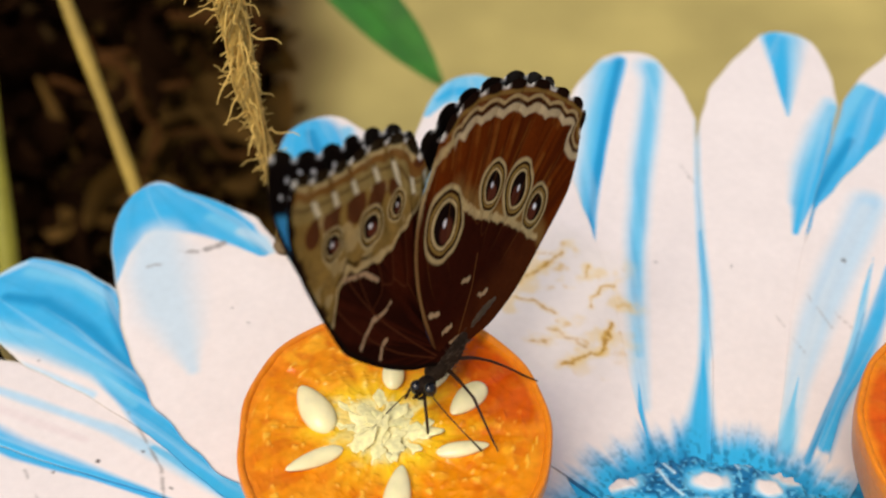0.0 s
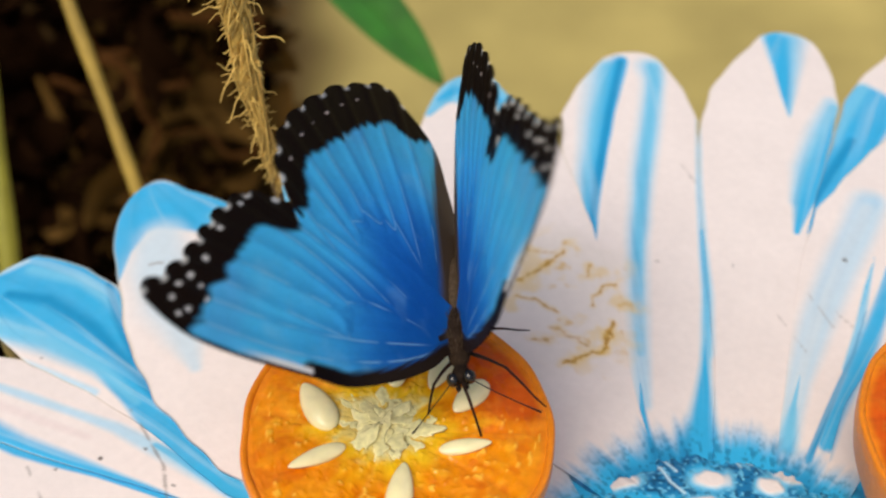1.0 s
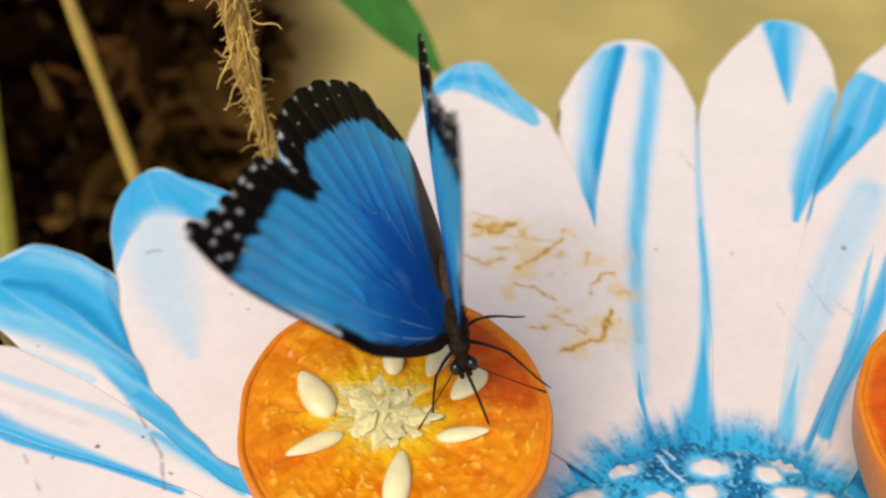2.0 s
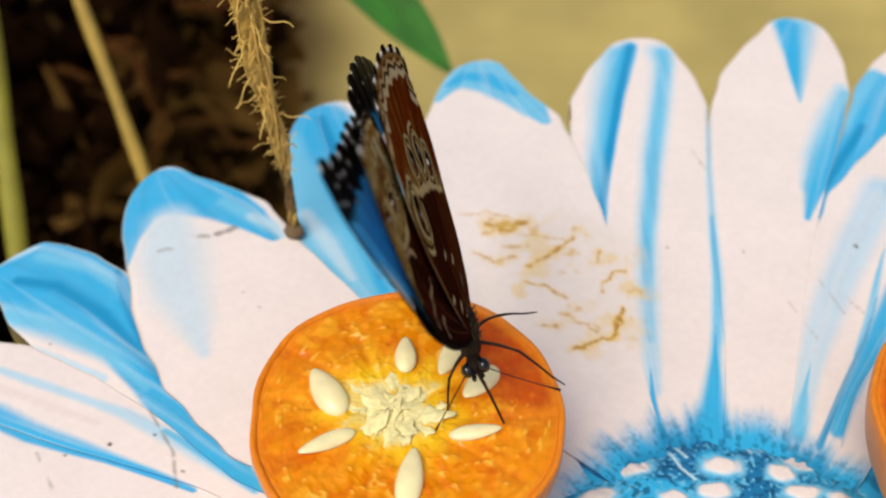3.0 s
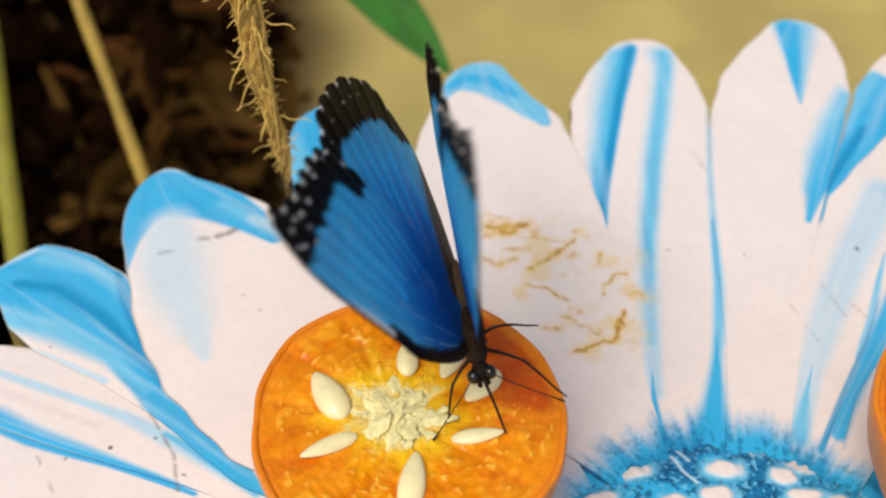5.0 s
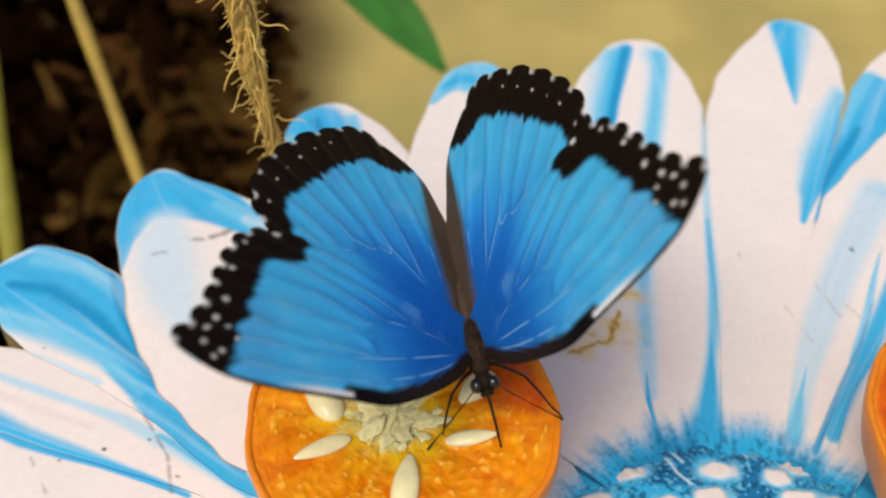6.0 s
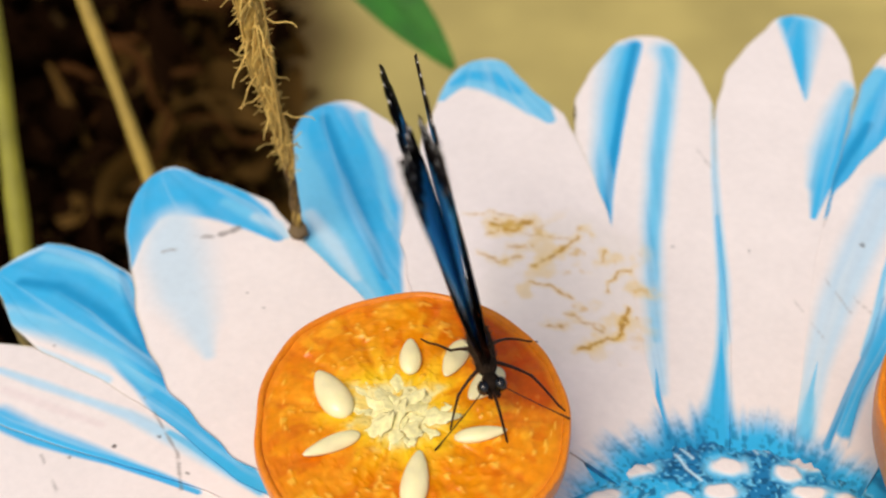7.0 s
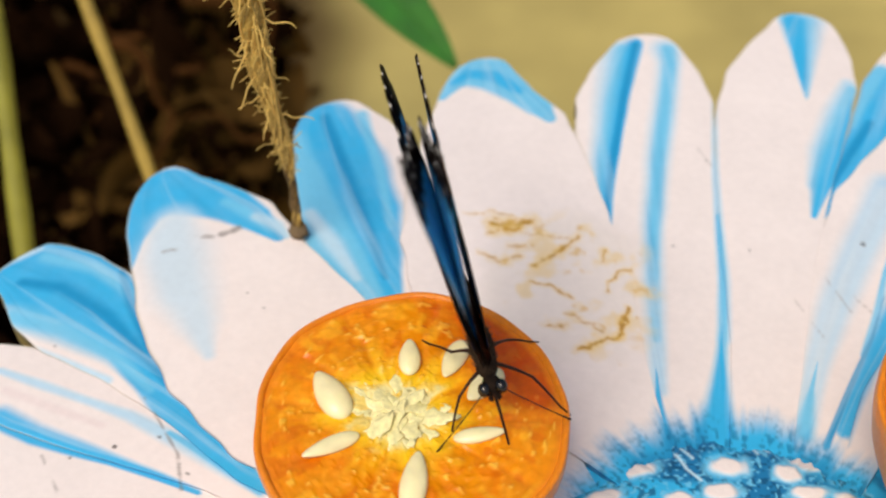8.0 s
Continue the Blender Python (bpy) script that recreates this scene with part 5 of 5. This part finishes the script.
    col = blend(col, BLACK, 0.95 * (1 - step(0.010, 0.018, d + 0.012 * (0.5 - cell))))
    sc = 1 - step(0.25, 0.5, cell)
    col = blend(col, (0.75, 0.72, 0.66), 0.8 * sc * (1 - step(0.012, 0.018, d)))
    return np.c_[col, np.zeros(len(x))]


def wing_mesh(fore, sign):
    line, margin = outline(FORE if fore else HIND, FORE_MARGIN if fore else HIND_MARGIN, FORE_SCALLOPS if fore else HIND_SCALLOPS)
    line = np.vstack([line, line[:1]])
    nr, nt = 190, 460
    seg = np.r_[0, np.cumsum(np.linalg.norm(np.diff(line, axis=0), axis=1))]
    q = np.linspace(0, seg[-1], nt)
    ex, ey = np.interp(q, seg, line[:, 0]), np.interp(q, seg, line[:, 1])
    hub = np.array([0.10, 0.05]) if fore else np.array([0.06, -0.06])
    k = np.linspace(0, 1, nr) ** 0.8
    x = (hub[0] + k[:, None] * (ex - hub[0])[None]).ravel()
    y = (hub[1] + k[:, None] * (ey - hub[1])[None]).ravel()
    r = np.hypot(x, y)
    # camber, raised veins and sagging cells between them; the inner fold of the hind wing droops along the abdomen
    bow, rise = FORE_CAMBER if fore else HIND_CAMBER
    v = vein_dist(x, y, fore)
    z = rise * r - bow * (r ** 2 if fore else 0.35 * x ** 2 + y ** 2) - 0.0045 * step(0.0, 0.035, v) * step(0.1, 0.4, r) + 0.003 * (mottle(x, y, 9, 2) - 0.5)
    if not fore:
        fold = np.clip(-x, 0, 1)
        z = z - 0.08 * fold
        x3 = np.where(x < 0, x * 0.85, x)
    else:
        x3 = x
    th_ = 0.0016
    top = np.c_[x3 * sign, y, z + th_] * L
    low = np.c_[x3 * sign, y, z - th_] * L
    n = len(x)
    f = grid_faces(nr, nt)
    flip = sign < 0
    f_top = [g[::-1] for g in f] if not flip else f
    f_low = [tuple(i + n for i in g) for g in (f if not flip else [h[::-1] for h in f])]
    e0 = (nr - 1) * nt
    rim = [(e0 + j, e0 + j + 1, n + e0 + j + 1, n + e0 + j) for j in range(nt - 1)]
    if flip:
        rim = [g[::-1] for g in rim]
    col = np.concatenate([upper_paint(x, y, fore, margin), under_paint(x, y, fore, margin)])
    slots = [0] * len(f_top) + [1] * len(f_low) + [1] * len(rim)
    return mesh_from("forewing" if fore else "hindwing", np.concatenate([top, low]), f_top + f_low + rim, [SCALE_TOP, SCALE_UNDER], True, col, slots)


wings = {}
for sign in (1, -1):
    for fore in (True, False):
        wings[sign, fore] = part("forewing" if fore else "hindwing", wing_mesh(fore, sign), butterfly, "iridescent blue wing with black border, brown eye-spotted underside")

part("thorax", joined("thorax", [ball((0, 0.0015, 0), (0.0024, 0.0065, 0.0028), 18, 22), ball((0, 0.006, 0.0), (0.0021, 0.003, 0.0022), 12, 16)], THORAX), butterfly, "dark furry thorax")
q = np.linspace(0, 1, 34)
spine = np.c_[0 * q, -0.004 - 0.0155 * q, 0.0002 - 0.002 * q ** 2]
part("abdomen", joined("abdomen", [tube(spine, (0.0014 * np.sin(np.pi * (0.22 + 0.74 * q)) ** 0.7) * (1 + 0.05 * np.sin(q * 45)), 16)], ABDOMEN), butterfly, "grey-brown ringed abdomen")
# short fur on the thorax
rnd = random.Random(21)
hairs = []
for k in range(260):
    a, h = rnd.uniform(0, 2 * math.pi), rnd.uniform(-0.0035, 0.0085)
    g = math.sqrt(max(0.05, 1 - ((h - 0.0015) / 0.0072) ** 2))
    root = np.array([0.0022 * g * math.cos(a), h, 0.0026 * g * math.sin(a)])
    way = np.array([math.cos(a), rnd.uniform(-1.4, 0.2), math.sin(a)]) * rnd.uniform(0.0004, 0.0011)
    hairs.append(tube([root, root + 0.6 * way, root + way + np.array([0, -0.0003, 0])], [0.00008, 0.00006, 0.00002], 4))
tagged(part("fur", joined("fur", hairs, ABDOMEN), butterfly, "short grey-brown thorax fur"), kind="stuff")
head = part("head", joined("head", [ball((0, 0.0100, -0.0006), (0.0017, 0.0020, 0.0016), 14, 18)], FUR), butterfly, "small black head")
for s in (1, -1):
    part("eye", joined("eye", [ball((s * 0.00155, 0.0112, -0.0004), (0.00125, 0.0014, 0.00145), 14, 18)], EYE_BLACK), head, "glossy black compound eye")
    ln = bezier([(s * 0.0007, 0.0112, 0.0006), (s * 0.0042, 0.0132, -0.0018), (s * 0.0088, 0.0149, -0.0056), (s * 0.0128, 0.0160, -0.0092)], 24)
    part("antenna", joined("antenna", [tube(ln, np.r_[np.full(19, 0.00012), np.linspace(0.00014, 0.00024, 5)], 6)], CHITIN), head, "thin dark antenna")
    part("palp", joined("palp", [tube([(s * 0.0006, 0.0116, -0.0012), (s * 0.0008, 0.0130, -0.0010), (s * 0.0006, 0.0140, -0.0004)], [0.0004, 0.0005, 0.0002], 8)], FUR), head)
pr = bezier([(0, 0.0116, -0.0014), (-0.0003, 0.0132, -0.0042), (-0.0005, 0.0152, -0.0080), (-0.0006, 0.0172, -0.0116)], 20)
part("proboscis", joined("proboscis", [tube(pr, np.linspace(0.00036, 0.00022, 20), 8)], CHITIN), head, "dark red-brown tongue probing the fruit")
# thigh, shin and foot of each walking leg
for s, root, knee, ankle, foot in (
        (-1, 0.0045, (-0.0079, 0.0078, -0.0046), (-0.0118, 0.0114, -0.0108), (-0.0134, 0.0128, -0.0126)),
        (1, 0.0055, (0.0062, 0.0086, -0.0042), (0.0088, 0.0116, -0.0090), (0.0096, 0.0128, -0.0106)),
        (-1, 0.0010, (-0.0054, -0.0030, -0.0058), (-0.0098, -0.0052, -0.0108), (-0.0120, -0.0062, -0.0130)),
        (1, 0.0010, (0.0056, -0.0024, -0.0046), (0.0094, -0.0090, -0.0088), (0.0109, -0.0120, -0.0104))):
    hip = np.array((s * 0.0014, root, -0.0020))
    knee, ankle, foot = np.array(knee), np.array(ankle), np.array(foot)
    p = np.concatenate([bezier([hip, (hip + knee) / 2 + (0, 0, 0.0005), knee], 9)[:-1], bezier([knee, (knee + ankle) / 2 + (0, 0, 0.0003), ankle], 9)[:-1], bezier([ankle, (ankle + foot) / 2, foot], 6)])
    w = np.r_[np.linspace(0.00044, 0.00026, 8), np.linspace(0.00030, 0.00020, 8), np.linspace(0.00022, 0.00013, 6)]
    part("leg", joined("leg", [tube(p, w, 7)], CHITIN), butterfly)


# ======== what moves ========
# seconds, place and turn of the body; of both sides: opening of the wings, sweep of the fore and of the hind wing, droop of the hind wing
FLIGHT = [
    (0, 0.0169, -0.0305, 0.0389, -1.4, 20.3, 149.8, 102.6, 77.1, -2.6, -0.1, 10.7, 3.3, -0.8, 0.7),
    (0.3, 0.0163, -0.0302, 0.0397, -2.7, 18.7, 153.4, 100.4, 77.5, -1.6, -1.3, 9.7, 3.7, -0.8, -0.7),
    (0.5, 0.0159, -0.0296, 0.0405, -3.9, 17.7, 160.1, 92.3, 74.9, -1.7, -4.3, 6.1, 2.4, -0.8, -0.8),
    (0.7, 0.0175, -0.0293, 0.0419, -3.2, 16.7, 166.4, 81.3, 88.8, -2.3, -5.2, 2.4, 9.6, -0.8, -0.6),
    (1, 0.0174, -0.0300, 0.0426, -4.2, 15.7, 181.5, 63.5, 66.4, -3.7, -11.4, 1.4, 7.4, -0.8, -0.3),
    (1.2, 0.0169, -0.0293, 0.0429, -0.7, 15.7, 184.4, 52.7, 59.0, -0.3, -8.6, 2.9, 9.0, -0.1, 0.5),
    (1.45, 0.0169, -0.0293, 0.0429, -0.7, 15.7, 184.4, 47.7, 52.0, -0.3, -8.6, 2.9, 9.0, -0.1, 0.5),
    (1.9, 0.0171, -0.0303, 0.0428, -0.6, 17.3, 186.9, 66.0, 72.0, -4.3, -7.4, 2.3, 8.7, 1.3, 1.2),
    (2.3, 0.0174, -0.0313, 0.0426, -0.4, 19.0, 189.4, 87.1, 87.8, -8.2, -6.2, 1.7, 8.4, 2.6, 1.9),
    (2.5, 0.0171, -0.0314, 0.0428, -0.9, 20.0, 189.6, 91.3, 88.4, -7.4, -7.5, 5.6, 7.3, 2.8, 1.8),
    (3, 0.0168, -0.0318, 0.0430, -1.9, 21.1, 188.5, 92.4, 87.3, -7.6, -8.0, 5.4, 6.3, 2.1, 0.9),
    (4, 0.0168, -0.0321, 0.0433, -2.0, 19.6, 188.3, 90.9, 88.9, -7.1, -7.6, 5.3, 6.4, 2.1, 1.2),
    (4.75, 0.0168, -0.0321, 0.0433, -2.0, 19.6, 188.3, 90.9, 88.9, -7.1, -7.6, 5.3, 6.4, 2.1, 1.2),
    (5, 0.0175, -0.0324, 0.0427, -0.2, 16.0, 189.2, 79.0, 81.0, -4.6, -5.9, 3.7, 6.1, 3.0, 2.3),
    (5.55, 0.0192, -0.0330, 0.0414, 3.8, 7.6, 191.1, 40.8, 52.1, 1.2, -1.9, 0.1, 5.5, 5.1, 4.9),
    (5.8, 0.0192, -0.0330, 0.0414, 3.8, 7.6, 191.1, 43.3, 55.1, 1.2, -1.9, 0.1, 5.5, 5.1, 4.9),
    (6, 0.0192, -0.0336, 0.0412, 3.4, 7.0, 190.2, 50.5, 62.2, 1.0, -1.0, 1.7, 7.6, 5.3, 5.1),
    (6.2, 0.0194, -0.0342, 0.0413, 1.7, 6.7, 189.6, 62.0, 72.8, -0.9, -2.9, 0.6, 7.8, 5.1, 5.0),
    (6.4, 0.0190, -0.0340, 0.0413, 1.2, 6.6, 190.9, 74.0, 85.1, -4.6, -5.3, 7.0, 9.3, 5.0, 5.1),
    (6.5, 0.0188, -0.0341, 0.0411, 1.3, 6.4, 191.7, 77.7, 89.6, -4.3, -5.0, 8.8, 9.8, 4.7, 5.0),
    (6.6, 0.0184, -0.0339, 0.0414, 0.2, 6.5, 192.3, 81.0, 92.6, -6.1, -7.2, 8.6, 9.1, 3.7, 4.0),
    (7, 0.0186, -0.0344, 0.0413, -0.6, 7.2, 190.9, 85.2, 94.6, -7.2, -8.3, 8.6, 9.0, 2.8, 2.4),
    (8, 0.0189, -0.0347, 0.0414, -0.8, 7.9, 190.9, 86.2, 93.8, -8.0, -8.9, 9.4, 9.5, 2.8, 2.5),
]


def motions():
    walk(butterfly, [(r[0], pose(*r[1:7])) for r in FLIGHT])
    for (sign, fore), ob in wings.items():
        k = 0 if sign > 0 else 1
        bx, by = FORE_BASE if fore else HIND_BASE
        rows = []
        for r in FLIGHT:
            opening = r[7 + k] - (0 if fore else r[13 + k])
            sweep = r[9 + k] if fore else r[11 + k]
            flap = Matrix.Translation((sign * HINGE[0], 0, HINGE[1])) @ Matrix.Rotation(radians(-sign * opening), 4, "Y")
            rows.append((r[0], flap @ Matrix.Translation((sign * bx, by, 0)) @ Matrix.Rotation(radians(sign * sweep), 4, "Z")))
        walk(ob, rows)


motions()
